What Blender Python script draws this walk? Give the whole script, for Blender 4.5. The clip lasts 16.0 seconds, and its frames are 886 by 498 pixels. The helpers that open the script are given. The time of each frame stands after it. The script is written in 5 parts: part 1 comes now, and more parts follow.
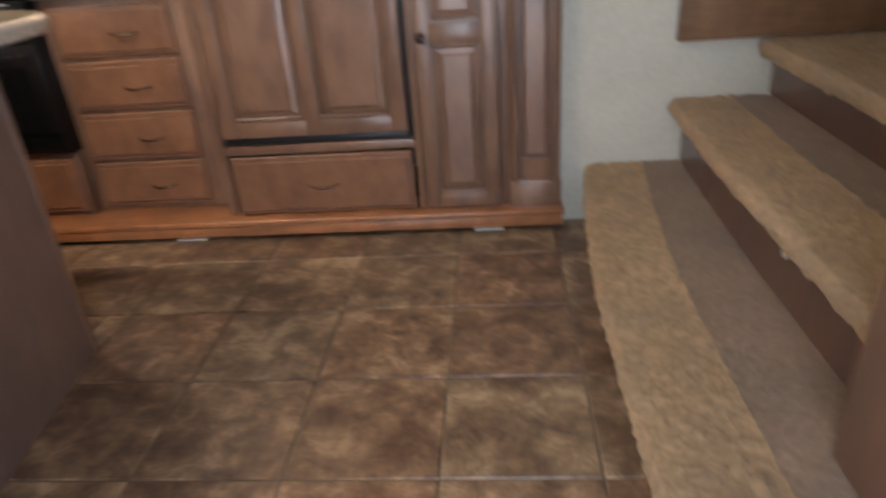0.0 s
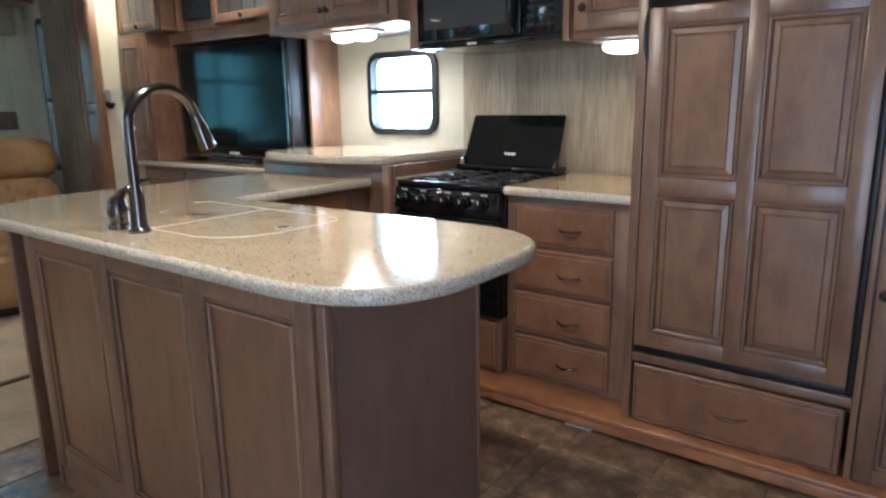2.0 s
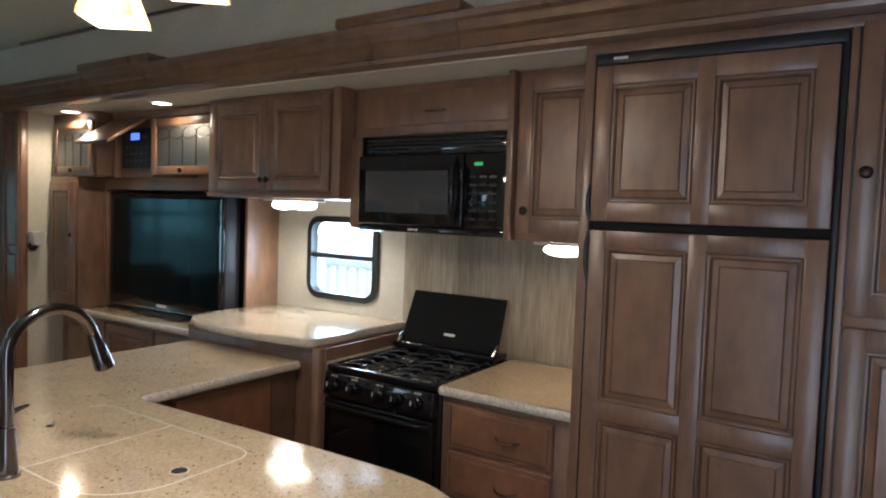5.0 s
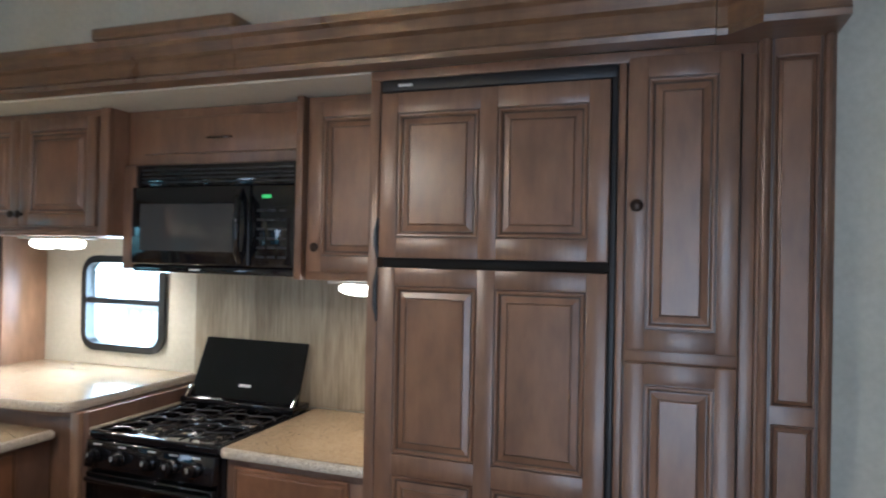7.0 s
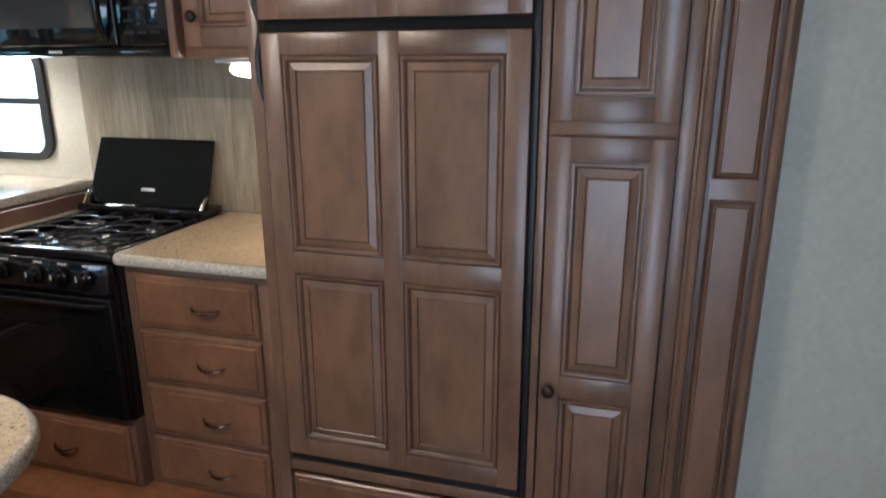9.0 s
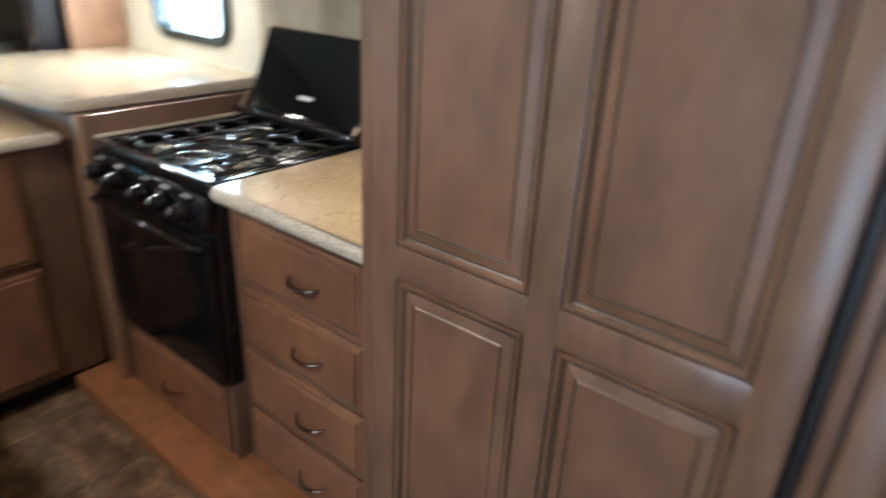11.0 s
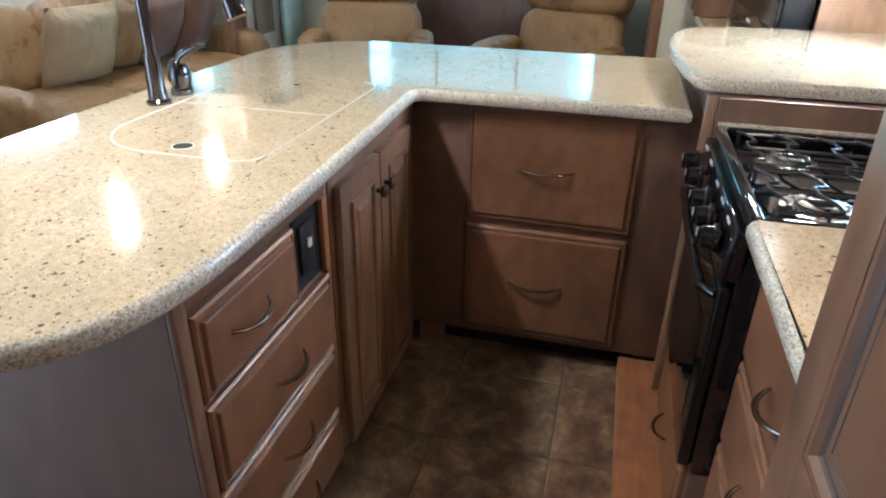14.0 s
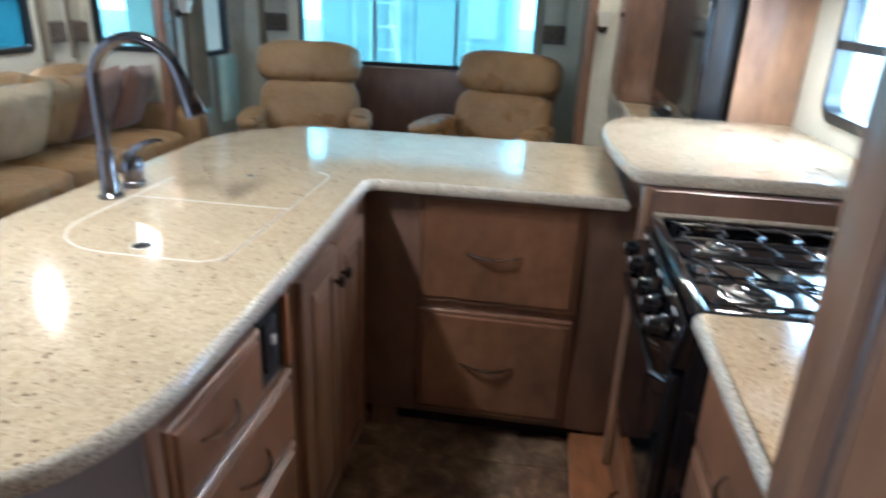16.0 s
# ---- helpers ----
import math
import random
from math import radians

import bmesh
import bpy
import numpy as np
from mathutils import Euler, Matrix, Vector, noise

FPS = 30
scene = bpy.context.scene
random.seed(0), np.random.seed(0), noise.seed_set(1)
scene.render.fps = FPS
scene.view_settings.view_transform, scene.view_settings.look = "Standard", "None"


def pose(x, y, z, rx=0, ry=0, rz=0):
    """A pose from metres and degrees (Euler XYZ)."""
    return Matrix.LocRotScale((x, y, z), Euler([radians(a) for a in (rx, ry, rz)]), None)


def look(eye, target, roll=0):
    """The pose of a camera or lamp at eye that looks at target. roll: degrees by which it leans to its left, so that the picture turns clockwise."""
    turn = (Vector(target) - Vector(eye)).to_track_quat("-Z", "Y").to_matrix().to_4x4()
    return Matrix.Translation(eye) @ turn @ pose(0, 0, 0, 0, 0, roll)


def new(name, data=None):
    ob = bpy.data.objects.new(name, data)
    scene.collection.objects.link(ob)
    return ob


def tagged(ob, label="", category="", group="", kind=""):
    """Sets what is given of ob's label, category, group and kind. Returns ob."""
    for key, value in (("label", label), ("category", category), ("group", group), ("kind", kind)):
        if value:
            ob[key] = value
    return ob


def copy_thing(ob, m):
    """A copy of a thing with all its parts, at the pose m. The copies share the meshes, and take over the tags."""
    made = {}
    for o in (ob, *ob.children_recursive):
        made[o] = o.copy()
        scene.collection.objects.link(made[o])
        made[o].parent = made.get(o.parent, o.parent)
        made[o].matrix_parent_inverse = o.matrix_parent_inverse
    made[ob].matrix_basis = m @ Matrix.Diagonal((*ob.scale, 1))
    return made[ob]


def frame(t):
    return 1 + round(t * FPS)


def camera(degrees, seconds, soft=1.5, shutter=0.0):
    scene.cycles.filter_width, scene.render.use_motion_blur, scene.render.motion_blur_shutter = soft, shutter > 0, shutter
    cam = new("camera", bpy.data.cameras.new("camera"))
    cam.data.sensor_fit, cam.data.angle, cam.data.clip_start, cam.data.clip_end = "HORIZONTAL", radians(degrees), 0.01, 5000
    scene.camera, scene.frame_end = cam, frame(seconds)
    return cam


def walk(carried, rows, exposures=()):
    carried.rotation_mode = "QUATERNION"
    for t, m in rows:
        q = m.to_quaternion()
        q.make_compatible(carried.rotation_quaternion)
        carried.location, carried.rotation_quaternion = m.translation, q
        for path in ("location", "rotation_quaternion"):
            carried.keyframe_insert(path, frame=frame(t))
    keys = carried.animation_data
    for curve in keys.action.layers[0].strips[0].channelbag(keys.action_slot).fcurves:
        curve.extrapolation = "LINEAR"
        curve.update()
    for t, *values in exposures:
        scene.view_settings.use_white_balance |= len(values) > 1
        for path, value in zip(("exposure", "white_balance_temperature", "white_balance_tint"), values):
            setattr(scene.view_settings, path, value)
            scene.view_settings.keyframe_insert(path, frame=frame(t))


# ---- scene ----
cam = camera(68.2, 16.0, soft=2.0, shutter=0.5)
PATH = [
    (0, (0.468, 0.654, 1.028), (0.298, 2.433, 0.131), -4.4),
    (0.5, (0.429, 0.636, 1.136), (-0.184, 2.386, 0.387), -2.6),
    (1, (0.308, 0.636, 1.196), (-0.647, 2.3, 0.631), -5.5),
    (1.5, (0.282, 0.637, 1.217), (-0.768, 2.253, 0.681), -3.8),
    (2, (0.313, 0.648, 1.247), (-0.867, 2.204, 0.815), -0.9),
    (2.5, (0.329, 0.645, 1.273), (-0.924, 2.162, 0.914), -0.6),
    (3, (0.289, 0.755, 1.278), (-0.999, 2.243, 0.92), 0.3),
    (3.5, (0.231, 0.858, 1.433), (-1.002, 2.372, 1.0), 1.8),
    (4, (0.23, 0.846, 1.539), (-0.904, 2.44, 1.121), 2.0),
    (4.2, (0.23, 0.833, 1.562), (-0.894, 2.454, 1.23), 1.6),
    (6.3, (0.287, 0.89, 1.577), (-0.633, 2.666, 1.6), 1.0),
    (6.5, (0.287, 0.935, 1.571), (-0.536, 2.758, 1.605), 1.2),
    (7, (0.325, 1.082, 1.584), (-0.334, 2.97, 1.601), 1.2),
    (7.5, (0.349, 1.247, 1.576), (-0.268, 3.149, 1.522), 1.1),
    (8, (0.373, 1.312, 1.546), (-0.218, 3.213, 1.359), 0.7),
    (8.5, (0.387, 1.331, 1.5), (-0.158, 3.214, 1.105), 0.3),
    (8.7, (0.4, 1.349, 1.486), (-0.13, 3.219, 1.016), 0.2),
    (10.8, (0.214, 1.983, 1.425), (-0.688, 3.587, 0.642), 0.5),
    (11, (0.215, 2.144, 1.43), (-0.911, 3.578, 0.609), 2.8),
    (11.5, (0.154, 2.432, 1.42), (-1.409, 3.235, 0.465), 0.3),
    (12, (0.002, 2.578, 1.379), (-1.685, 2.983, 0.383), 0.2),
    (12.5, (-0.048, 2.661, 1.379), (-1.804, 2.583, 0.424), 1.4),
    (13, (-0.044, 2.696, 1.359), (-1.776, 2.233, 0.472), -0.5),
    (13.5, (-0.028, 2.706, 1.353), (-1.757, 2.217, 0.475), 0.7),
    (14, (-0.023, 2.695, 1.347), (-1.751, 2.248, 0.443), 1.0),
    (14.5, (-0.009, 2.693, 1.35), (-1.75, 2.327, 0.435), 2.4),
    (15, (-0.002, 2.7, 1.368), (-1.793, 2.496, 0.502), 4.8),
    (15.5, (-0.001, 2.693, 1.385), (-1.85, 2.66, 0.623), 4.0),
    (16, (0.006, 2.636, 1.421), (-1.84, 2.37, 0.701), 2.4),
]
walk(cam, [(t, look(eye, target, roll)) for t, eye, target, roll in PATH], exposures=[(0.0, 1.01, 5950, 17), (0.6, 0.90, 5750, 15), (1.0, 0.92, 5450, 14), (1.5, 0.70, 5150, 12), (3.0, 0.28, 5050, 9), (3.5, -0.08, 5250, 12), (4.2, -0.15, 5450, 13), (6.3, 0.08, 5250, 13), (7.2, 0.33, 5200, 12), (8.7, 0.38, 5200, 12), (10.8, 0.75, 5250, 9), (12.5, 0.97, 4800, 6), (14.3, 1.06, 4800, 7), (15.2, 1.20, 4800, 7), (16.0, 0.80, 4650, 7)])

# ---- light ----
world = bpy.data.worlds.new("sky")
scene.world = world
world.use_nodes = True
wn = world.node_tree.nodes
sky = wn.new("ShaderNodeTexSky")
sky.sky_type, sky.sun_disc = "NISHITA", False
sky.sun_elevation, sky.sun_rotation = radians(63), radians(140)
wn["Background"].inputs["Strength"].default_value = 0.12
world.node_tree.links.new(sky.outputs["Color"], wn["Background"].inputs["Color"])

sun_data = bpy.data.lights.new("sun", "SUN")
sun_data.energy, sun_data.angle, sun_data.color = 5.0, radians(0.5), (1.0, 0.95, 0.87)
sun = new("sun", sun_data)
sun.matrix_world = look((3, -3.5, 9), (0, 0, 0))


def area_lamp(name, eye, target, w, h, watts, color):
    d = bpy.data.lights.new(name, "AREA")
    d.shape, d.size, d.size_y, d.energy, d.color = "RECTANGLE", w, h, watts, color
    o = new(name, d)
    o.matrix_world = look(eye, target)
    return o


def spot_lamp(name, eye, target, watts, color, degrees=120, radius=0.03):
    d = bpy.data.lights.new(name, "SPOT")
    d.energy, d.color, d.spot_size, d.spot_blend, d.shadow_soft_size = watts, color, radians(degrees), 0.6, radius
    o = new(name, d)
    o.matrix_world = look(eye, target)
    return o


DAY = (0.86, 0.95, 1.0)
WARM = (1.0, 0.80, 0.56)
area_lamp("doorway_daylight", (0.45, -0.02, 1.15), (1.0, 3.0, 1.8), 0.7, 1.95, 12.5, DAY)
area_lamp("kitchen_window_daylight", (-2.15, 3.69, 1.30), (-1.8, 1.5, 0.9), 0.42, 0.38, 12, DAY)
area_lamp("sofa_window_daylight", (-3.05, -0.79, 1.35), (-2.6, 2, 0.8), 0.8, 0.7, 9, DAY)
SLIDE_PUCKS = ((-3.02, 3.02), (-3.92, 3.00))
SOFA_PUCKS = ((-2.92, 0.02), (-4.00, -0.06))
PENDANTS = ((-0.875, 1.65, 1.985), (-1.145, 1.65, 1.965))
for px, py in SLIDE_PUCKS:
    spot_lamp("puck_light", (px, py, 2.105), (px, py, 0), 15, (1.0, 0.76, 0.46), 165)
for px, py in SOFA_PUCKS:
    spot_lamp("puck_light", (px, py, 2.07), (px, py, 0), 24, WARM, 165)
spot_lamp("counter_light", (-2.2, 3.22, 1.565), (-2.2, 3.22, 0), 20, (1.0, 0.84, 0.62), 170, 0.06)
spot_lamp("counter_light", (-0.72, 3.20, 1.425), (-0.72, 3.20, 0), 4.5, (1.0, 0.64, 0.30), 170, 0.10)
for px, py, pz in PENDANTS:
    d = bpy.data.lights.new("pendant_bulb", "POINT")
    d.energy, d.color, d.shadow_soft_size = 27, (1.0, 0.83, 0.60), 0.05
    new("pendant_bulb", d).location = (px, py, pz + 0.03)


# ---- materials ----
def mat(name, color=(0.5, 0.5, 0.5), rough=0.5, metal=0.0):
    m = bpy.data.materials.new(name)
    m.use_nodes = True
    b = m.node_tree.nodes["Principled BSDF"]
    b.inputs["Base Color"].default_value = (*color, 1)
    b.inputs["Roughness"].default_value = rough
    b.inputs["Metallic"].default_value = metal
    return m


def node(m, kind, **inputs):
    n = m.node_tree.nodes.new(kind)
    for k, v in inputs.items():
        n.inputs[k].default_value = v
    return n


def link(m, a, b):
    m.node_tree.links.new(a, b)


def bsdf(m):
    return m.node_tree.nodes["Principled BSDF"]


def coords(m, scale, jitter=True):
    """Object-space coordinates in metres, scaled, shifted at random per object."""
    tc = node(m, "ShaderNodeTexCoord")
    mp = node(m, "ShaderNodeMapping")
    mp.inputs["Scale"].default_value = scale
    link(m, tc.outputs["Object"], mp.inputs["Vector"])
    if jitter:
        info = node(m, "ShaderNodeObjectInfo")
        mul = node(m, "ShaderNodeVectorMath")
        mul.operation = "MULTIPLY"
        mul.inputs[1].default_value = (37.0, 23.0, 51.0)
        link(m, info.outputs["Random"], mul.inputs[0])
        link(m, mul.outputs[0], mp.inputs["Location"])
    return mp.outputs["Vector"]


def ramp(m, value, stops):
    r = node(m, "ShaderNodeValToRGB")
    e = r.color_ramp.elements
    e[0].position, e[0].color = stops[0][0], (*stops[0][1], 1)
    e[1].position, e[1].color = stops[1][0], (*stops[1][1], 1)
    for p, c in stops[2:]:
        x = e.new(p)
        x.color = (*c, 1)
    link(m, value, r.inputs["Fac"])
    return r.outputs["Color"]


def noise_tex(m, vec, scale, detail=4, rough=0.6):
    n = node(m, "ShaderNodeTexNoise", Scale=scale, Detail=detail, Roughness=rough)
    link(m, vec, n.inputs["Vector"])
    return n.outputs["Fac"]


def mix(m, fac, a, b, mode="MIX"):
    x = m.node_tree.nodes.new("ShaderNodeMix")
    x.data_type, x.blend_type = "RGBA", mode
    for src, sock in ((fac, x.inputs[0]), (a, x.inputs[6]), (b, x.inputs[7])):
        if isinstance(src, (int, float)):
            sock.default_value = src
        elif isinstance(src, tuple):
            sock.default_value = (*src, 1)
        else:
            link(m, src, sock)
    return x.outputs[2]


def bump(m, height, strength, distance):
    b = node(m, "ShaderNodeBump", Strength=strength, Distance=distance)
    link(m, height, b.inputs["Height"])
    link(m, b.outputs["Normal"], bsdf(m).inputs["Normal"])


def rough_from(m, fac, low, high):
    r = node(m, "ShaderNodeMapRange")
    r.inputs["To Min"].default_value, r.inputs["To Max"].default_value = low, high
    link(m, fac, r.inputs["Value"])
    link(m, r.outputs["Result"], bsdf(m).inputs["Roughness"])


def wood(name, dark, mid, light, grain=(9, 9, 0.9), rough=(0.25, 0.42), blotch=(2.2, 2.2, 1.0)):
    m = mat(name)
    v = coords(m, grain)
    fine = noise_tex(m, v, 6.0, 6, 0.65)
    broad = noise_tex(m, coords(m, blotch), 1.6, 3, 0.55)
    figure = noise_tex(m, coords(m, (blotch[0] * 1.5, blotch[1] * 1.5, blotch[2] * 1.5)), 4.5, 3, 0.55)
    base = ramp(m, fine, [(0.26, dark), (0.52, mid), (0.78, light)])
    tone = ramp(m, broad, [(0.30, (0.76, 0.75, 0.74)), (0.72, (1.14, 1.12, 1.06))])
    cloud = ramp(m, figure, [(0.32, (0.80, 0.80, 0.80)), (0.68, (1.16, 1.15, 1.10))])
    col = mix(m, 1.0, mix(m, 1.0, base, tone, "MULTIPLY"), cloud, "MULTIPLY")
    link(m, col, bsdf(m).inputs["Base Color"])
    rough_from(m, figure, *rough)
    bsdf(m).inputs["Coat Weight"].default_value = 0.55
    bsdf(m).inputs["Coat Roughness"].default_value = 0.30
    bump(m, fine, 0.08, 0.002)
    return m


M_WOOD = wood("glazed_maple", (0.194, 0.105, 0.066), (0.234, 0.132, 0.085), (0.274, 0.160, 0.108))
M_PANEL = wood("maple_panel", (0.208, 0.109, 0.065), (0.250, 0.136, 0.084), (0.290, 0.165, 0.107), (3.2, 3.2, 0.9))
M_DRAWER = wood("reddish_maple", (0.212, 0.100, 0.055), (0.262, 0.129, 0.073), (0.305, 0.158, 0.094), (3.2, 3.2, 3.2))
M_GLAZE = wood("dark_glaze", (0.060, 0.038, 0.028), (0.085, 0.055, 0.040), (0.12, 0.080, 0.058))
M_PLY = wood("plain_laminate", (0.165, 0.092, 0.066), (0.192, 0.110, 0.080), (0.218, 0.128, 0.096), (3, 3, 0.4), (0.4, 0.55))
M_END = wood("satin_laminate", (0.165, 0.100, 0.080), (0.188, 0.116, 0.094), (0.210, 0.132, 0.108), (3, 3, 0.4), (0.34, 0.44))
bsdf(M_END).inputs["Specular IOR Level"].default_value = 0.9
bsdf(M_END).inputs["Coat IOR"].default_value = 2.1
bsdf(M_END).inputs["Coat Weight"].default_value = 1.0
bsdf(M_END).inputs["Coat Roughness"].default_value = 0.55
M_LEDGE = wood("orange_ledge", (0.32, 0.130, 0.055), (0.41, 0.178, 0.080), (0.48, 0.225, 0.108), (0.9, 9, 9))
M_BEAM = wood("beam_maple", (0.155, 0.085, 0.046), (0.21, 0.118, 0.066), (0.27, 0.160, 0.092), (0.9, 9, 9), (0.22, 0.4))
M_DARKWOOD = wood("dark_wood", (0.085, 0.045, 0.034), (0.115, 0.062, 0.047), (0.145, 0.080, 0.062))


def stone(name):
    m = mat(name)
    v = coords(m, (1, 1, 1), False)
    cloud = ramp(m, noise_tex(m, v, 9, 3, 0.5), [(0.3, (0.93, 0.92, 0.90)), (0.7, (1.05, 1.05, 1.05))])
    base = ramp(m, noise_tex(m, v, 75, 5, 0.7), [(0.3, (0.47, 0.365, 0.235)), (0.7, (0.64, 0.52, 0.355))])
    c = mix(m, 1.0, base, cloud, "MULTIPLY")
    for scale, low, tint, share in ((300.0, 0.87, (0.30, 0.205, 0.125), 0), (300.0, 0.90, (0.72, 0.63, 0.48), 1), (170.0, 0.90, (0.10, 0.068, 0.044), 2), (115.0, 0.955, (0.13, 0.090, 0.060), 1)):
        vor = node(m, "ShaderNodeTexVoronoi", Scale=scale)
        link(m, v, vor.inputs["Vector"])
        pick = node(m, "ShaderNodeSeparateColor")
        link(m, vor.outputs["Color"], pick.inputs[0])
        core = ramp(m, vor.outputs["Distance"], [(0.36, (1, 1, 1)), (0.52, (0, 0, 0))])
        chosen = ramp(m, pick.outputs[share], [(low, (0, 0, 0)), (low + 0.02, (1, 1, 1))])
        c = mix(m, mix(m, 1.0, chosen, core, "MULTIPLY"), c, tint)
    link(m, c, bsdf(m).inputs["Base Color"])
    bsdf(m).inputs["Roughness"].default_value = 0.11
    bsdf(m).inputs["Coat Weight"].default_value = 0.5
    bsdf(m).inputs["Coat Roughness"].default_value = 0.05
    return m


M_STONE = stone("speckled_quartz")


def edge_stone(name):
    """The worktop's edge: paler, coarse chips."""
    m = mat(name)
    v = coords(m, (1, 1, 1), False)
    vor = node(m, "ShaderNodeTexVoronoi", Scale=330.0)
    link(m, v, vor.inputs["Vector"])
    pick = node(m, "ShaderNodeSeparateColor")
    link(m, vor.outputs["Color"], pick.inputs[0])
    c = ramp(m, pick.outputs[0], [(0.05, (0.36, 0.30, 0.24)), (0.3, (0.56, 0.49, 0.39)), (0.6, (0.64, 0.57, 0.46)), (0.95, (0.80, 0.75, 0.66))])
    link(m, c, bsdf(m).inputs["Base Color"])
    bsdf(m).inputs["Roughness"].default_value = 0.16
    return m


M_EDGE = edge_stone("speckled_quartz_edge")


def tile_mat(name):
    m = mat(name)
    v = coords(m, (1, 1, 1))
    big = node(m, "ShaderNodeTexNoise", Scale=10.0, Detail=6.0, Roughness=0.64, Distortion=0.3)
    link(m, v, big.inputs["Vector"])
    big = big.outputs["Fac"]
    small = noise_tex(m, v, 38, 4, 0.6)
    c = ramp(m, big, [(0.34, (0.088, 0.057, 0.040)), (0.46, (0.152, 0.101, 0.068)), (0.55, (0.225, 0.159, 0.105)), (0.66, (0.370, 0.278, 0.188))])
    c = mix(m, 0.5, c, ramp(m, small, [(0.3, (0.70, 0.68, 0.66)), (0.7, (1.35, 1.30, 1.2))]), "MULTIPLY")
    info = node(m, "ShaderNodeObjectInfo")
    c = mix(m, 1.0, c, ramp(m, info.outputs["Random"], [(0, (0.84, 0.80, 0.77)), (0.35, (1.12, 0.98, 0.90)), (0.7, (1.02, 1.04, 1.00)), (1, (1.25, 1.18, 1.08))]), "MULTIPLY")
    link(m, c, bsdf(m).inputs["Base Color"])
    rough_from(m, big, 0.26, 0.46)
    bump(m, small, 0.15, 0.002)
    return m


M_TILE = tile_mat("slate_vinyl_tile")
M_GROUT = mat("tile_joint", (0.15, 0.112, 0.076), 0.85)


def fuzzy(name, a, b, scale=60, strength=0.7, dist=0.006, rough=0.95):
    m = mat(name, a, rough)
    v = coords(m, (1, 1, 1))
    f = noise_tex(m, v, scale, 6, 0.75)
    g = noise_tex(m, v, 5, 3, 0.5)
    c = mix(m, 1.0, ramp(m, f, [(0.32, a), (0.68, b)]), ramp(m, g, [(0.3, (0.82, 0.82, 0.82)), (0.7, (1.12, 1.12, 1.1))]), "MULTIPLY")
    link(m, c, bsdf(m).inputs["Base Color"])
    bsdf(m).inputs["Sheen Weight"].default_value = 0.3
    bump(m, f, strength, dist)
    return m


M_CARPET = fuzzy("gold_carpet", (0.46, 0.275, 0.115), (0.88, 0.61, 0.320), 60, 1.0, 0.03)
M_CARPET_DARK = fuzzy("darker_low_carpet", (0.27, 0.170, 0.104), (0.48, 0.325, 0.205), 60, 1.0, 0.02)
M_RUG = fuzzy("beige_carpet", (0.36, 0.28, 0.18), (0.52, 0.42, 0.29), 70)
M_PILLOW = fuzzy("brown_pillow_cloth", (0.13, 0.062, 0.040), (0.19, 0.095, 0.064), 140, 0.3, 0.002)


def wallpaper(name, a, b, stretch=(1, 1, 1), scale=55, rough=0.6):
    m = mat(name, a, rough)
    v = coords(m, stretch, False)
    f = noise_tex(m, v, scale, 4, 0.6)
    g = noise_tex(m, v, scale / 9, 3, 0.5)
    c = mix(m, 0.45, ramp(m, f, [(0.35, a), (0.65, b)]), ramp(m, g, [(0.35, a), (0.65, b)]))
    link(m, c, bsdf(m).inputs["Base Color"])
    bump(m, f, 0.12, 0.001)
    return m


M_WALL = wallpaper("cream_wall_vinyl", (0.56, 0.545, 0.46), (0.66, 0.64, 0.55))
M_CEIL = wallpaper("ceiling_vinyl", (0.62, 0.60, 0.52), (0.70, 0.68, 0.60))
M_SPLASH = wallpaper("striped_splashback", (0.20, 0.165, 0.115), (0.46, 0.40, 0.30), (1, 1, 0.07), 80, 0.45)
M_PINKWOOD = wood("tan_side_panel", (0.30, 0.180, 0.120), (0.37, 0.232, 0.160), (0.43, 0.280, 0.200), (3, 3, 0.4))


def leather(name, a, b, rough=0.38):
    m = mat(name, a, rough)
    v = coords(m, (1, 1, 1))
    f = noise_tex(m, v, 160, 3, 0.6)
    g = noise_tex(m, v, 4, 4, 0.6)
    link(m, ramp(m, g, [(0.3, a), (0.7, b)]), bsdf(m).inputs["Base Color"])
    rough_from(m, g, rough - 0.08, rough + 0.12)
    folds = noise_tex(m, coords(m, (1.0, 1.0, 0.6)), 11, 5, 0.55)
    bump(m, mix(m, 0.10, folds, f), 1.0, 0.045)
    return m


M_LEATHER = leather("tan_leather", (0.23, 0.132, 0.052), (0.33, 0.205, 0.090), 0.28)
M_PALE_LEATHER = leather("cream_cushion", (0.40, 0.30, 0.175), (0.52, 0.40, 0.25), 0.32)
M_BLACK = mat("black_enamel", (0.009, 0.009, 0.011), 0.06)
bsdf(M_BLACK).inputs["Specular IOR Level"].default_value = 0.6
M_BLACKM = mat("black_plastic", (0.018, 0.018, 0.020), 0.42)
M_IRON = mat("cast_iron", (0.035, 0.035, 0.038), 0.20)
M_NIGHT = fuzzy("dark_patterned_cloth", (0.035, 0.026, 0.020), (0.14, 0.105, 0.075), 45, 0.2, 0.002)
M_CREAMCLOTH = fuzzy("cream_padded_cloth", (0.40, 0.37, 0.29), (0.48, 0.45, 0.36), 120, 0.2, 0.002)
M_GLASSBLK = mat("dark_oven_glass", (0.006, 0.007, 0.008), 0.05)
M_MWGLASS = mat("microwave_window", (0.060, 0.062, 0.066), 0.04)
M_SCREEN = mat("television_screen", (0.006, 0.011, 0.013), 0.10)
bsdf(M_SCREEN).inputs["Specular IOR Level"].default_value = 0.17
# teal of the reflected windows is put into the screen's specular tint
bsdf(M_SCREEN).inputs["Specular Tint"].default_value = (0.55, 0.95, 1.0, 1)
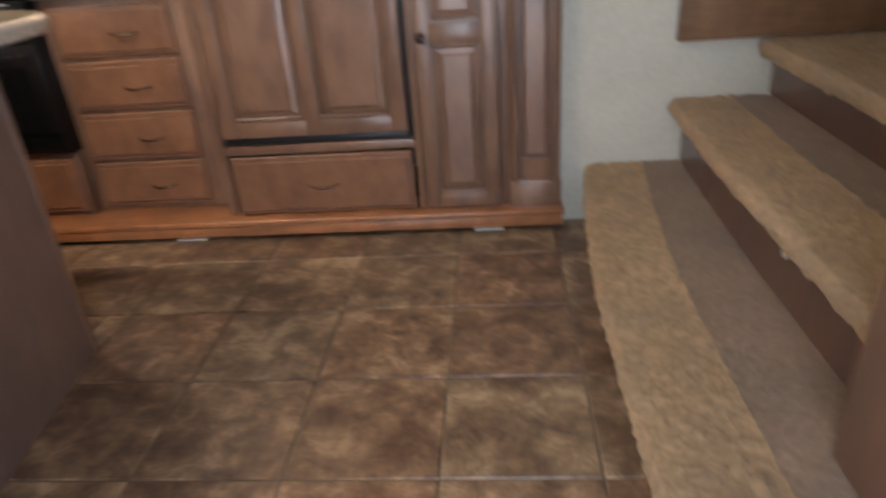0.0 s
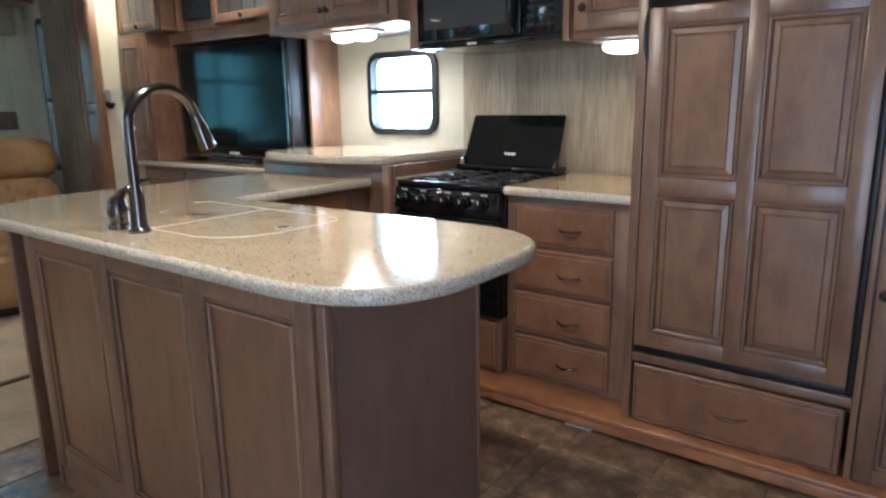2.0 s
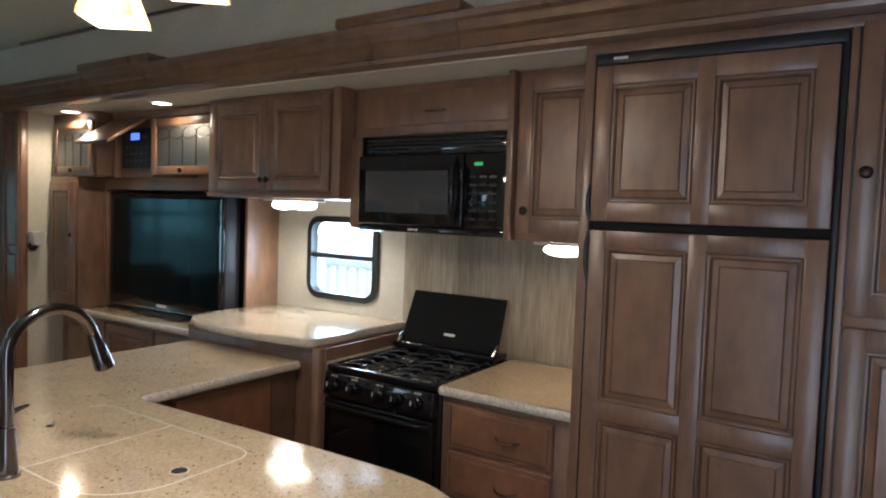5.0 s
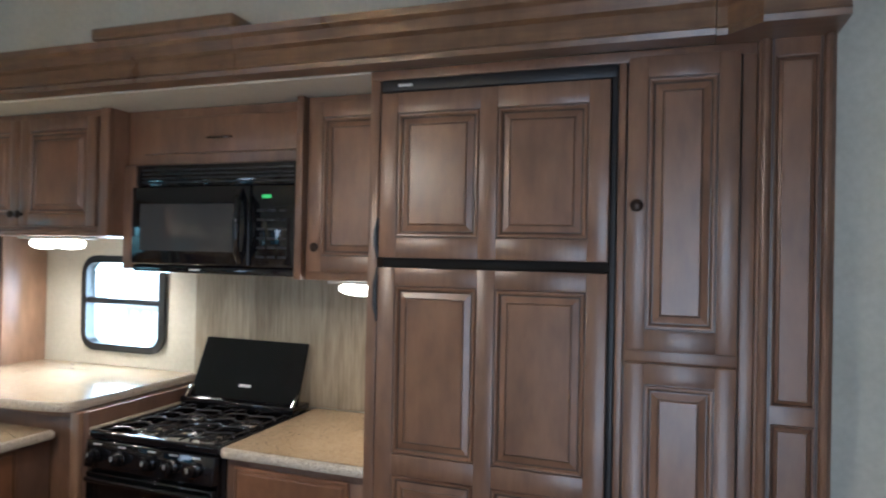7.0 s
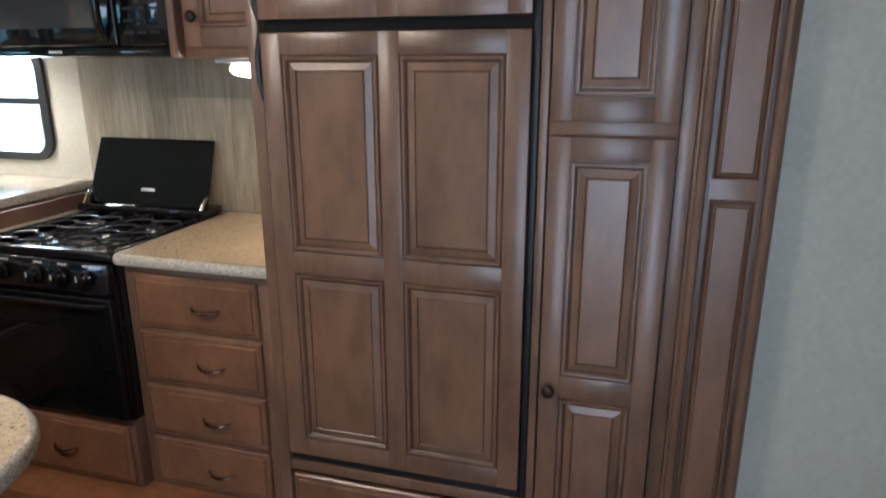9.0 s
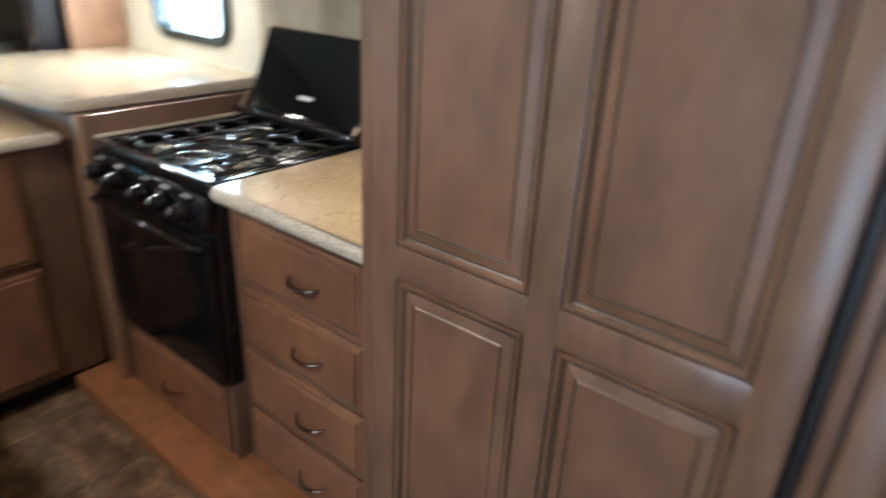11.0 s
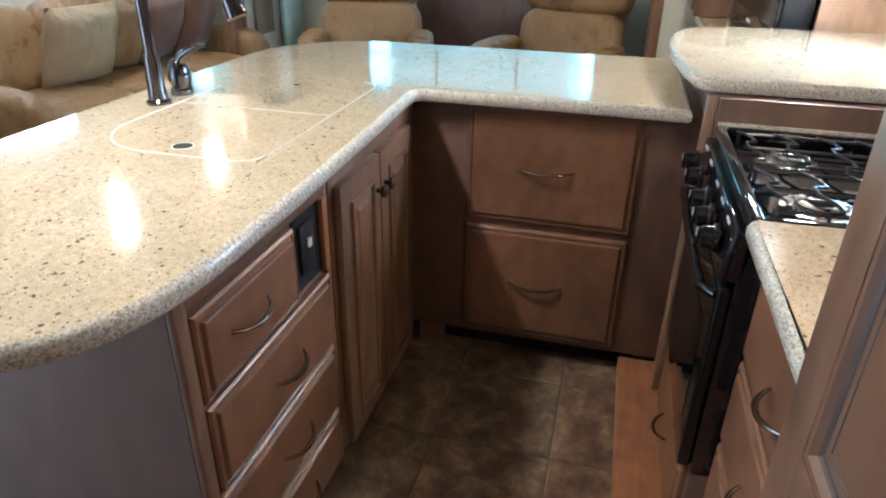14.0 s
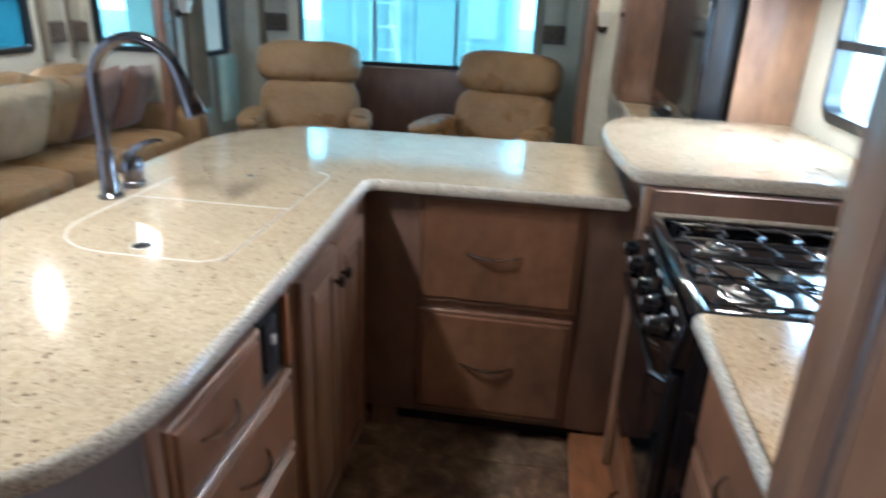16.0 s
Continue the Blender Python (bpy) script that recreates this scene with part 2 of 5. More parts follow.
M_CHROME = mat("polished_chrome", (0.72, 0.72, 0.74), 0.12, 1.0)
M_BRONZE = mat("dark_chrome", (0.17, 0.155, 0.16), 0.13, 1.0)
M_PULL = mat("aged_nickel_pull", (0.22, 0.165, 0.13), 0.26, 1.0)
M_KNOB = mat("oil_rubbed_bronze", (0.045, 0.028, 0.020), 0.35, 0.6)
M_STEEL = mat("burner_steel", (0.62, 0.60, 0.57), 0.22, 1.0)
M_WHITE = mat("white_plastic", (0.80, 0.79, 0.74), 0.4)
M_LOGO = mat("pale_logo_plate", (0.75, 0.75, 0.75), 0.3)
# near-black put on recess, gap and hole faces in place of their shade
M_RECESS_SHADE = mat("painted_recess_shade", (0.015, 0.012, 0.010), 0.9)
M_FRAME = mat("black_window_frame", (0.015, 0.017, 0.018), 0.4)
M_ALU = mat("dark_trim_strip", (0.10, 0.075, 0.06), 0.35, 0.5)
M_CLOTH = fuzzy("olive_drape_cloth", (0.20, 0.17, 0.12), (0.27, 0.23, 0.165), 120, 0.3, 0.002)
M_SHELF = mat("shelf_lining", (0.22, 0.17, 0.12), 0.6)
# aqua base colour imitates reflected window light
M_AQUA_LIGHT = fuzzy("painted_aqua_light", (0.52, 0.66, 0.60), (0.62, 0.74, 0.68), 120, 0.2, 0.002)
M_GREEN = mat("green_display", (0.01, 0.02, 0.01), 0.3)
bsdf(M_GREEN).inputs["Emission Color"].default_value = (0.15, 0.9, 0.2, 1)
bsdf(M_GREEN).inputs["Emission Strength"].default_value = 0.5
M_BLUE = mat("blue_display", (0.01, 0.01, 0.03), 0.3)
bsdf(M_BLUE).inputs["Emission Color"].default_value = (0.15, 0.25, 1.0, 1)
bsdf(M_BLUE).inputs["Emission Strength"].default_value = 1.5


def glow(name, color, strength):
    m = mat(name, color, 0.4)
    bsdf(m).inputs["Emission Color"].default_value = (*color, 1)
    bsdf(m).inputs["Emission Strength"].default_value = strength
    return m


M_LAMP = glow("lit_lamp_glass", (1.0, 0.86, 0.62), 9.0)
M_SHADE = bpy.data.materials.new("amber_frosted_shade")
M_SHADE.use_nodes = True
sn = M_SHADE.node_tree.nodes
sn.remove(sn["Principled BSDF"])
s_tl, s_df, s_mx = sn.new("ShaderNodeBsdfTranslucent"), sn.new("ShaderNodeBsdfDiffuse"), sn.new("ShaderNodeMixShader")
s_tl.inputs[0].default_value, s_df.inputs[0].default_value = (0.95, 0.80, 0.52, 1), (0.85, 0.72, 0.48, 1)
s_mx.inputs[0].default_value = 0.25
link(M_SHADE, s_tl.outputs[0], s_mx.inputs[1])
link(M_SHADE, s_df.outputs[0], s_mx.inputs[2])
link(M_SHADE, s_mx.outputs[0], sn["Material Output"].inputs["Surface"])
# emission for the added backdrops, so the window views turn white
M_BACKDROP_GLOW = glow("glowing_backdrop", (0.86, 0.96, 1.0), 4.0)


def glass(name, rough=0.0, tint=(1, 1, 1), gloss=0.07):
    m = bpy.data.materials.new(name)
    m.use_nodes = True
    nt = m.node_tree
    nt.nodes.remove(nt.nodes["Principled BSDF"])
    tr = nt.nodes.new("ShaderNodeBsdfTransparent")
    tr.inputs[0].default_value = (*tint, 1)
    gl = nt.nodes.new("ShaderNodeBsdfGlossy")
    gl.inputs["Roughness"].default_value = rough
    mx = nt.nodes.new("ShaderNodeMixShader")
    mx.inputs[0].default_value = gloss
    nt.links.new(tr.outputs[0], mx.inputs[1])
    nt.links.new(gl.outputs[0], mx.inputs[2])
    nt.links.new(mx.outputs[0], nt.nodes["Material Output"].inputs["Surface"])
    return m


M_PANE = glass("window_glass", 0.0, (0.92, 0.98, 0.98))
M_TINT = glass("tinted_window_glass", 0.0, (0.52, 0.72, 0.72))
M_DEEP = glass("dark_window_glass", 0.0, (0.16, 0.30, 0.33))
M_LEADED = glass("leaded_cabinet_glass", 0.45, (0.55, 0.57, 0.52), 0.3)


# ---- mesh helpers ----
def add_box(bm, x0, x1, y0, y1, z0, z1, bevel=0.0, seg=2):
    vs = [bm.verts.new((x, y, z)) for x in (x0, x1) for y in (y0, y1) for z in (z0, z1)]
    quads = ((0, 1, 3, 2), (4, 6, 7, 5), (0, 4, 5, 1), (2, 3, 7, 6), (0, 2, 6, 4), (1, 5, 7, 3))
    fs = [bm.faces.new([vs[i] for i in q]) for q in quads]
    if bevel > 0:
        es = list({e for f in fs for e in f.edges})
        bmesh.ops.bevel(bm, geom=es, offset=bevel, segments=seg, affect="EDGES", profile=0.5)
    return bm


def box_bm(x0, x1, y0, y1, z0, z1, bevel=0.0, seg=2):
    return add_box(bmesh.new(), x0, x1, y0, y1, z0, z1, bevel, seg)


def finish(name, bm, material, smooth=None):
    bmesh.ops.recalc_face_normals(bm, faces=bm.faces)
    me = bpy.data.meshes.new(name)
    if smooth is None:
        smooth = len(bm.faces) > 40
    for f in bm.faces:
        f.smooth = smooth
    if smooth:
        for e in bm.edges:
            e.smooth = not (len(e.link_faces) == 2 and e.calc_face_angle(0) > radians(38))
    bm.to_mesh(me)
    bm.free()
    mats = material if isinstance(material, (list, tuple)) else [material]
    for m in mats:
        me.materials.append(m)
    return new(name, me)


def part(name, bm, material, parent, label="", smooth=None):
    """One mesh object under a thing or a part."""
    ob = finish(name, bm, material, smooth)
    ob.parent = parent
    if label:
        ob["label"] = label
    return ob


def thing(name, m, label, category, group="", kind=""):
    ob = new(name)
    ob.empty_display_size = 0.1
    ob.matrix_basis = m
    return tagged(ob, label, category, group, kind)


def solid(name, bm, material, label, category, group="", kind="", smooth=None):
    return tagged(finish(name, bm, material, smooth), label, category, group, kind)


def tube_bm(points, radius, sides=10, bm=None, cap=True):
    """A round bar along points; radius may be a list."""
    bm = bm or bmesh.new()
    pts = [Vector(p) for p in points]
    rad = radius if isinstance(radius, (list, tuple)) else [radius] * len(pts)
    ref, rings = None, []
    for i, p in enumerate(pts):
        d = (pts[min(i + 1, len(pts) - 1)] - pts[max(i - 1, 0)]).normalized()
        if ref is None:
            ref = d.orthogonal().normalized()
        ref = (ref - d * ref.dot(d)).normalized()
        side = d.cross(ref)
        rings.append([bm.verts.new(p + rad[i] * (ref * math.cos(a) + side * math.sin(a))) for a in (2 * math.pi * k / sides for k in range(sides))])
    for a, b in zip(rings, rings[1:]):
        for k in range(sides):
            bm.faces.new((a[k], a[(k + 1) % sides], b[(k + 1) % sides], b[k]))
    if cap:
        bm.faces.new(rings[0])
        bm.faces.new(rings[-1])
    return bm


def lathe_bm(profile, sides=24, bm=None, center=(0, 0, 0), axis="z"):
    """profile: (radius, height) pairs, turned round an upright or lying axis."""
    bm = bm or bmesh.new()
    rings = []
    for r, h in profile:
        ring = []
        for k in range(sides):
            a = 2 * math.pi * k / sides
            c, s = r * math.cos(a), r * math.sin(a)
            p = (c, s, h) if axis == "z" else ((c, -h, s) if axis == "y" else (h, c, s))
            ring.append(bm.verts.new(Vector(p) + Vector(center)))
        rings.append(ring)
    for a, b in zip(rings, rings[1:]):
        for k in range(sides):
            bm.faces.new((a[k], a[(k + 1) % sides], b[(k + 1) % sides], b[k]))
    bm.faces.new(rings[0])
    bm.faces.new(rings[-1])
    return bm


def prism_bm(outline, z0, z1, rings=None, bm=None):
    """A slab from a plan outline, counter-clockwise. rings: (inset, z) pairs for a rounded edge, from below to above."""
    bm = bm or bmesh.new()
    rings = rings or [(0, z0), (0, z1)]
    n = len(outline)
    pts = [Vector((x, y, 0)) for x, y in outline]
    normals = []
    for i in range(n):
        d = (pts[(i + 1) % n] - pts[i - 1]).normalized()
        normals.append(Vector((d.y, -d.x, 0)))
    loops = [[bm.verts.new(pts[i] - normals[i] * inset + Vector((0, 0, z))) for i in range(n)] for inset, z in rings]
    for a, b in zip(loops, loops[1:]):
        for k in range(n):
            bm.faces.new((a[k], a[(k + 1) % n], b[(k + 1) % n], b[k]))
    bm.faces.new(list(reversed(loops[0])))
    bm.faces.new(loops[-1])
    return bm


def round_rect(x0, x1, y0, y1, r, seg=6):
    rr = r if isinstance(r, (list, tuple)) else (r, r, r, r)
    out = []
    for (cx, cy, a0), q in zip(((x1, y0, -90), (x1, y1, 0), (x0, y1, 90), (x0, y0, 180)), rr):
        sx, sy = (-1 if cx == x1 else 1), (-1 if cy == y1 else 1)
        for k in range(seg + 1):
            a = radians(a0 + 90 * k / seg)
            out.append((cx + sx * q + q * math.cos(a), cy + sy * q + q * math.sin(a)))
    return out


def cushion_bm(sx, sy, sz, puff=2.6, nu=14, nv=10):
    """A soft block: a rounded box of the given size about the origin."""
    bm = bmesh.new()
    bmesh.ops.create_icosphere(bm, subdivisions=4, radius=1.0)
    for v in bm.verts:
        k = (abs(v.co.x) ** puff + abs(v.co.y) ** puff + abs(v.co.z) ** puff) ** (-1 / puff)
        w = 1 + 0.02 * noise.noise(v.co * 3.1)
        v.co = Vector((v.co.x * k * sx / 2 * w, v.co.y * k * sy / 2 * w, v.co.z * k * sz / 2 * w))
    return bm


def place(bm, m):
    bmesh.ops.transform(bm, matrix=m, verts=bm.verts)
    return bm


# ---- cabinet fronts: all face local -y, the carcass face lies at y = 0 ----
def raised_panel_bm(x0, x1, z0, z1, y, narrow=1.0):
    """A raised field with its mouldings: rings of (inset, outward depth); dark glaze lies in the grooves."""
    bm = bmesh.new()
    rings = ((0.0, 0.001), (0.0025, 0.001), (0.005, 0.0065), (0.010, 0.006), (0.014, 0.001), (0.0165, -0.001), (0.019, -0.001), (0.036, 0.0035), (0.038, 0.0015), (0.041, 0.0045))
    loops = []
    for inset, d in ((a * narrow, b) for a, b in rings):
        loops.append([bm.verts.new(p) for p in ((x0 + inset, y - d, z0 + inset), (x1 - inset, y - d, z0 + inset), (x1 - inset, y - d, z1 - inset), (x0 + inset, y - d, z1 - inset))])
    for i, (a, b) in enumerate(zip(loops, loops[1:])):
        for k in range(4):
            f = bm.faces.new((a[k], a[(k + 1) % 4], b[(k + 1) % 4], b[k]))
            f.material_index = 1 if i in (0, 4, 5, 7) else 0
    bm.faces.new(loops[-1])
    return bm


def front(parent, name, x0, x1, z0, z1, cols=1, rows=1, stile=0.055, rail=0.055, thick=0.02, row_splits=None, label="", mat_frame=None):
    """A panelled door or drawer front, proud of the carcass by its thickness."""
    frame_mat = mat_frame or M_WOOD
    d = part(name, box_bm(x0 + 0.002, x1 - 0.002, -thick * 0.45, -0.001, z0 + 0.002, z1 - 0.002), M_GLAZE, parent, label)
    y0 = -thick
    mid = stile * 0.95
    xs = [x0 + stile + i * ((x1 - x0 - 2 * stile + mid) / cols) for i in range(cols)]
    pw = (x1 - x0 - 2 * stile - (cols - 1) * mid) / cols
    if row_splits is None:
        ph = (z1 - z0 - 2 * rail - (rows - 1) * rail) / rows
        spans = [(z0 + rail + j * (ph + rail), z0 + rail + j * (ph + rail) + ph) for j in range(rows)]
    else:
        spans = row_splits
    for a, b in ((x0, x0 + stile), (x1 - stile, x1)):
        part("stile", box_bm(a, b, y0, -0.001, z0, z1, 0.003), frame_mat, d)
    for i in range(cols - 1):
        part("stile", box_bm(xs[i] + pw, xs[i + 1], y0, -0.001, z0, z1, 0.002), frame_mat, d)
    edges = [z0] + [e for s in spans for e in s] + [z1]
    for j in range(0, len(edges), 2):
        for i in range(cols):
            part("rail", box_bm(xs[i] - 0.001, xs[i] + pw + 0.001, y0 + 0.0005, -0.001, edges[j], edges[j + 1], 0.002), frame_mat, d)
    for lo, hi in spans:
        for i in range(cols):
            part("panel", raised_panel_bm(xs[i], xs[i] + pw, lo, hi, y0 + 0.006), [M_PANEL, M_GLAZE], d)
    return d


def slab_front(parent, name, x0, x1, z0, z1, thick=0.02, label=""):
    """A drawer front with a stepped, moulded rim and a flat field."""
    bm = bmesh.new()
    rings = ((0.0, 0.001), (0.0, thick * 0.55), (0.004, thick * 0.75), (0.009, thick * 0.78), (0.011, thick * 0.66), (0.016, thick * 0.68), (0.019, thick * 0.95), (0.022, thick))
    loops = [[bm.verts.new(p) for p in ((x0 + i, -d, z0 + i), (x1 - i, -d, z0 + i), (x1 - i, -d, z1 - i), (x0 + i, -d, z1 - i))] for i, d in rings]
    for i, (a, b) in enumerate(zip(loops, loops[1:])):
        for k in range(4):
            f = bm.faces.new((a[k], a[(k + 1) % 4], b[(k + 1) % 4], b[k]))
            f.material_index = 1 if i == 3 else 0
    bm.faces.new(loops[-1])
    bm.faces.new(list(reversed(loops[0])))
    return part(name, bm, [M_DRAWER, M_GLAZE], parent, label)


def pull(parent, cx, cz, width=0.105, y=-0.02):
    """A bowed bar handle."""
    pts, rads = [], []
    for k in range(13):
        u = -1 + 2 * k / 12
        pts.append((cx + u * width / 2, y - 0.026 * (1 - abs(u) ** 2.4) - 0.001, cz - 0.006 * (1 - u * u)))
        rads.append(0.0028 + 0.0022 * (1 - u * u))
    bm = tube_bm(pts, rads, 8)
    return part("pull", bm, M_PULL, parent, "bowed aged-nickel pull")


def knob(parent, cx, cz, y=-0.02):
    bm = lathe_bm([(0.006, 0), (0.006, 0.010), (0.012, 0.013), (0.016, 0.018), (0.0165, 0.022), (0.013, 0.026), (0.006, 0.028)], 20, None, (cx, y, cz), "y")
    return part("knob", bm, M_KNOB, parent, "dark bronze round knob")

# ---- structure ----
YF, YB = 2.885, 3.585          # cabinet face and slide-out back wall
SL0, SL1 = -4.25, 0.70        # ends of the slide-out
YS = 0.05                     # entrance-side wall
ZC, ZS = 2.55, 2.135          # main ceiling, slide-out ceiling


def wall(name, bm, material=None, label="cream patterned vinyl wall", smooth=False):
    return solid(name, bm, material or M_WALL, label, "wall", "", "structure", smooth)


def wall_with_holes(name, axis, pos, thick, a0, a1, z0, z1, holes, material=None, label="cream patterned vinyl wall"):
    """A wall along x ("x") or y ("y") with rectangular holes (a0, a1, z0, z1)."""
    bm = bmesh.new()
    cuts = sorted({a0, a1, *[h[0] for h in holes], *[h[1] for h in holes]})
    for u, v in zip(cuts, cuts[1:]):
        mid, zs = (u + v) / 2, [z0]
        for h in sorted((h for h in holes if h[0] < mid < h[1]), key=lambda h: h[2]):
            zs += [h[2], h[3]]
        zs.append(z1)
        for k in range(0, len(zs), 2):
            if zs[k + 1] - zs[k] > 1e-4:
                if axis == "x":
                    add_box(bm, u, v, pos, pos + thick, zs[k], zs[k + 1])
                else:
                    add_box(bm, pos, pos + thick, u, v, zs[k], zs[k + 1])
    return wall(name, bm, material, label)


floor = solid("floor", box_bm(-5.5, 2.5, -0.9, 3.75, -0.12, -0.004), M_GROUT, "tan joint bed under brown slate-look tiles", "floor", "", "structure")
carpet_floor = solid("carpet_floor", box_bm(-5.45, -2.36, -0.78, 3.55, -0.004, 0.006), M_RUG, "beige cut-pile carpet on the living room floor", "carpet", "", "structure")
strip = solid("floor_trim", box_bm(-3.06, -3.02, 1.0, 1.84, 0.006, 0.016, 0.003), M_ALU, "dark metal strip lying on the carpet", "trim", "", "structure")
ceiling = solid("ceiling", box_bm(-5.5, 2.5, -0.9, 2.9, ZC, ZC + 0.08), M_CEIL, "cream vinyl ceiling panel", "ceiling", "", "structure")
slide_ceiling = solid("slide_ceiling", box_bm(SL0, SL1, 2.90, YB + 0.06, ZS, ZS + 0.05), M_CEIL, "cream vinyl ceiling over the kitchen slide-out", "ceiling", "", "structure")
wall_with_holes("wall_north", "x", 2.90, 0.06, -5.5, SL0 - 0.02, 0, ZC, [(-5.12, -4.72, 0.80, 1.90)])
wall_with_holes("wall_north_east", "x", 2.905, 0.06, SL1 - 0.015, 2.5, 0, ZC, [])
wall_with_holes("wall_north_upper", "x", 2.872, 0.03, SL0 - 0.02, SL1 - 0.015, 2.14, ZC, [])
KW = (-2.445, -1.928, 1.078, 1.545)
wall_with_holes("wall_slide_back", "x", YB, 0.06, SL0, SL1, 0, ZS + 0.05, [KW])
wall("wall_slide_west", box_bm(SL0 - 0.05, SL0, 2.90, YB + 0.06, 0, ZS + 0.05))
wall("wall_slide_east", box_bm(SL1 + 0.001, SL1 + 0.05, 2.965, YB + 0.06, 0, ZS + 0.05))
RW = (0.62, 2.53, 0.875, 1.78)
wall_with_holes("wall_west", "y", -5.40, 0.06, -0.9, 2.9, 0, ZC, [RW])
dado = solid("baseboard", box_bm(-5.338, -5.32, 0.45, 2.62, 0.012, 0.865, 0.004), M_DARKWOOD, "dark red-brown panel under the rear window", "wall panel", "", "structure")
DOOR = (0.08, 0.84, -0.0, 2.0)
wall_with_holes("wall_south", "x", YS - 0.06, 0.06, -1.95, 2.5, 0, ZC, [DOOR])
wall_with_holes("wall_south_west", "x", YS - 0.06, 0.06, -5.34, -4.45, 0, ZC, [(-5.20, -4.78, 0.92, 1.9)])
wall("wall_south_upper", box_bm(-4.45, -1.95, YS - 0.06, YS, 2.1, ZC))
SW = [(-4.05, -3.05, 0.97, 1.72)]
wall_with_holes("wall_sofa_back", "x", -0.80, 0.05, -4.5, -1.9, 0, 2.15, SW)
EW = (-0.57, -0.07, 0.97, 1.72)
wall_with_holes("wall_sofa_west", "y", -4.50, 0.05, -0.75, YS - 0.06, 0, 2.15, [EW])
wall("wall_sofa_east", box_bm(-1.95, -1.90, -0.75, YS - 0.06, 0, 2.15))
solid("sofa_ceiling", box_bm(-4.5, -1.9, -0.8, YS - 0.06, 2.1, 2.15), M_CEIL, "cream vinyl ceiling over the sofa slide-out", "ceiling", "", "structure")
wall("wall_east", box_bm(2.42, 2.48, -0.1, 2.95, 0, ZC))

# splashback, slim boards on the back wall
solid("splashback", box_bm(-1.755, -0.50, YB - 0.008, YB - 0.001, 0.915, 1.50), M_SPLASH, "grey-brown vertically streaked laminate splashback", "splashback", "", "structure")
solid("ceiling_trim", box_bm(SL0, SL1, 2.852, 2.871, 2.535, 2.549, 0.003), M_DARKWOOD, "thin dark strip along the ceiling edge", "trim", "", "structure")


# ---- floor tiles ----
def tile_bm(w, d):
    bm = bmesh.new()
    lo = [bm.verts.new((x, y, -0.004)) for x, y in ((0.002, 0.002), (w - 0.002, 0.002), (w - 0.002, d - 0.002), (0.002, d - 0.002))]
    hi = [bm.verts.new((x, y, 0.0)) for x, y in ((0.005, 0.005), (w - 0.005, 0.005), (w - 0.005, d - 0.005), (0.005, d - 0.005))]
    for k in range(4):
        bm.faces.new((lo[k], lo[(k + 1) % 4], hi[(k + 1) % 4], hi[k]))
    bm.faces.new(hi)
    return bm


TILE = 0.336
tile_meshes = {}


def lay_tile(x, y, w, d):
    key = (round(w, 3), round(d, 3))
    if key not in tile_meshes:
        tile_meshes[key] = part("tile", tile_bm(w, d), M_TILE, floor)
        tile_meshes[key].location = (x, y, 0)
        return
    t = new("tile", tile_meshes[key].data)
    t.parent, t.location = floor, (x, y, 0)


def lay_tiles():
    for i in range(-3, 2):
        for j in range(-4, 4):
            lay_tile(0.330 + i * TILE, 1.640 + j * TILE, TILE, TILE)
    for j in range(-4, 4):
        lay_tile(-0.758, 1.640 + j * TILE, 0.080, TILE)
    for i in range(1, 6):
        for j in range(-4, 4):
            lay_tile(-0.758 - i * TILE, 1.640 + j * TILE, TILE, TILE)


# ---- windows ----
def window_unit(name, m, w, h, rad, bars, label, frame=0.035, depth=0.06, pane=None):
    """A framed window facing local -y, its outer lower left corner at the origin; bars: heights of cross bars."""
    t = thing(name, m, label, "window", "", "structure")
    outer = round_rect(0, w, 0, h, rad, 6)
    inner = round_rect(frame, w - frame, frame, h - frame, max(rad - frame, 0.004), 6)
    bm = bmesh.new()
    n = len(outer)
    loops = [[bm.verts.new((x, y, z)) for x, z in pts] for pts, y in ((outer, 0.0), (outer, -0.014), (inner, -0.018), (inner, depth * 0.6), (outer, depth * 0.6))]
    for a, b in zip(loops, loops[1:]):
        for k in range(n):
            bm.faces.new((a[k], a[(k + 1) % n], b[(k + 1) % n], b[k]))
    part("window_frame", bm, M_FRAME, t, "", False)
    bm = bmesh.new()
    square = round_rect(0, w, 0, h, 0.001, 6)
    loops = [[bm.verts.new((x, y, z)) for x, z in pts] for pts, y in ((square, 0.003), (outer, 0.003), (outer, 0.03), (square, 0.03))]
    for a, b in zip(loops, loops[1:]):
        for k in range(n):
            bm.faces.new((a[k], a[(k + 1) % n], b[(k + 1) % n], b[k]))
    part("corner_fill", bm, M_WALL, t, "", False)
    for z in bars:
        part("crossbar", box_bm(frame, w - frame, -0.012, depth * 0.5, z - 0.014, z + 0.014, 0.003), M_FRAME, t)
    p = part("pane", box_bm(frame - 0.004, w - frame + 0.004, 0.012, 0.016, frame - 0.004, h - frame + 0.004), pane or M_PANE, t)
    p.visible_shadow = False
    return t


window_unit("window_1", pose(KW[0], YB - 0.002, KW[2]), KW[1] - KW[0], KW[3] - KW[2], 0.09, [0.245], "black-framed rounded kitchen window with one crossbar")
w2 = window_unit("window_2", pose(-5.338, RW[0], RW[2], 0, 0, 90), RW[1] - RW[0], RW[3] - RW[2], 0.03, [0.62], "wide black-framed rear window behind the recliners", 0.03, 0.06, M_TINT)
for y in (0.62, 1.28):
    part("mullion", box_bm(y - 0.010, y + 0.012, -0.012, 0.03, 0.03, 0.875, 0.003), M_FRAME, w2)
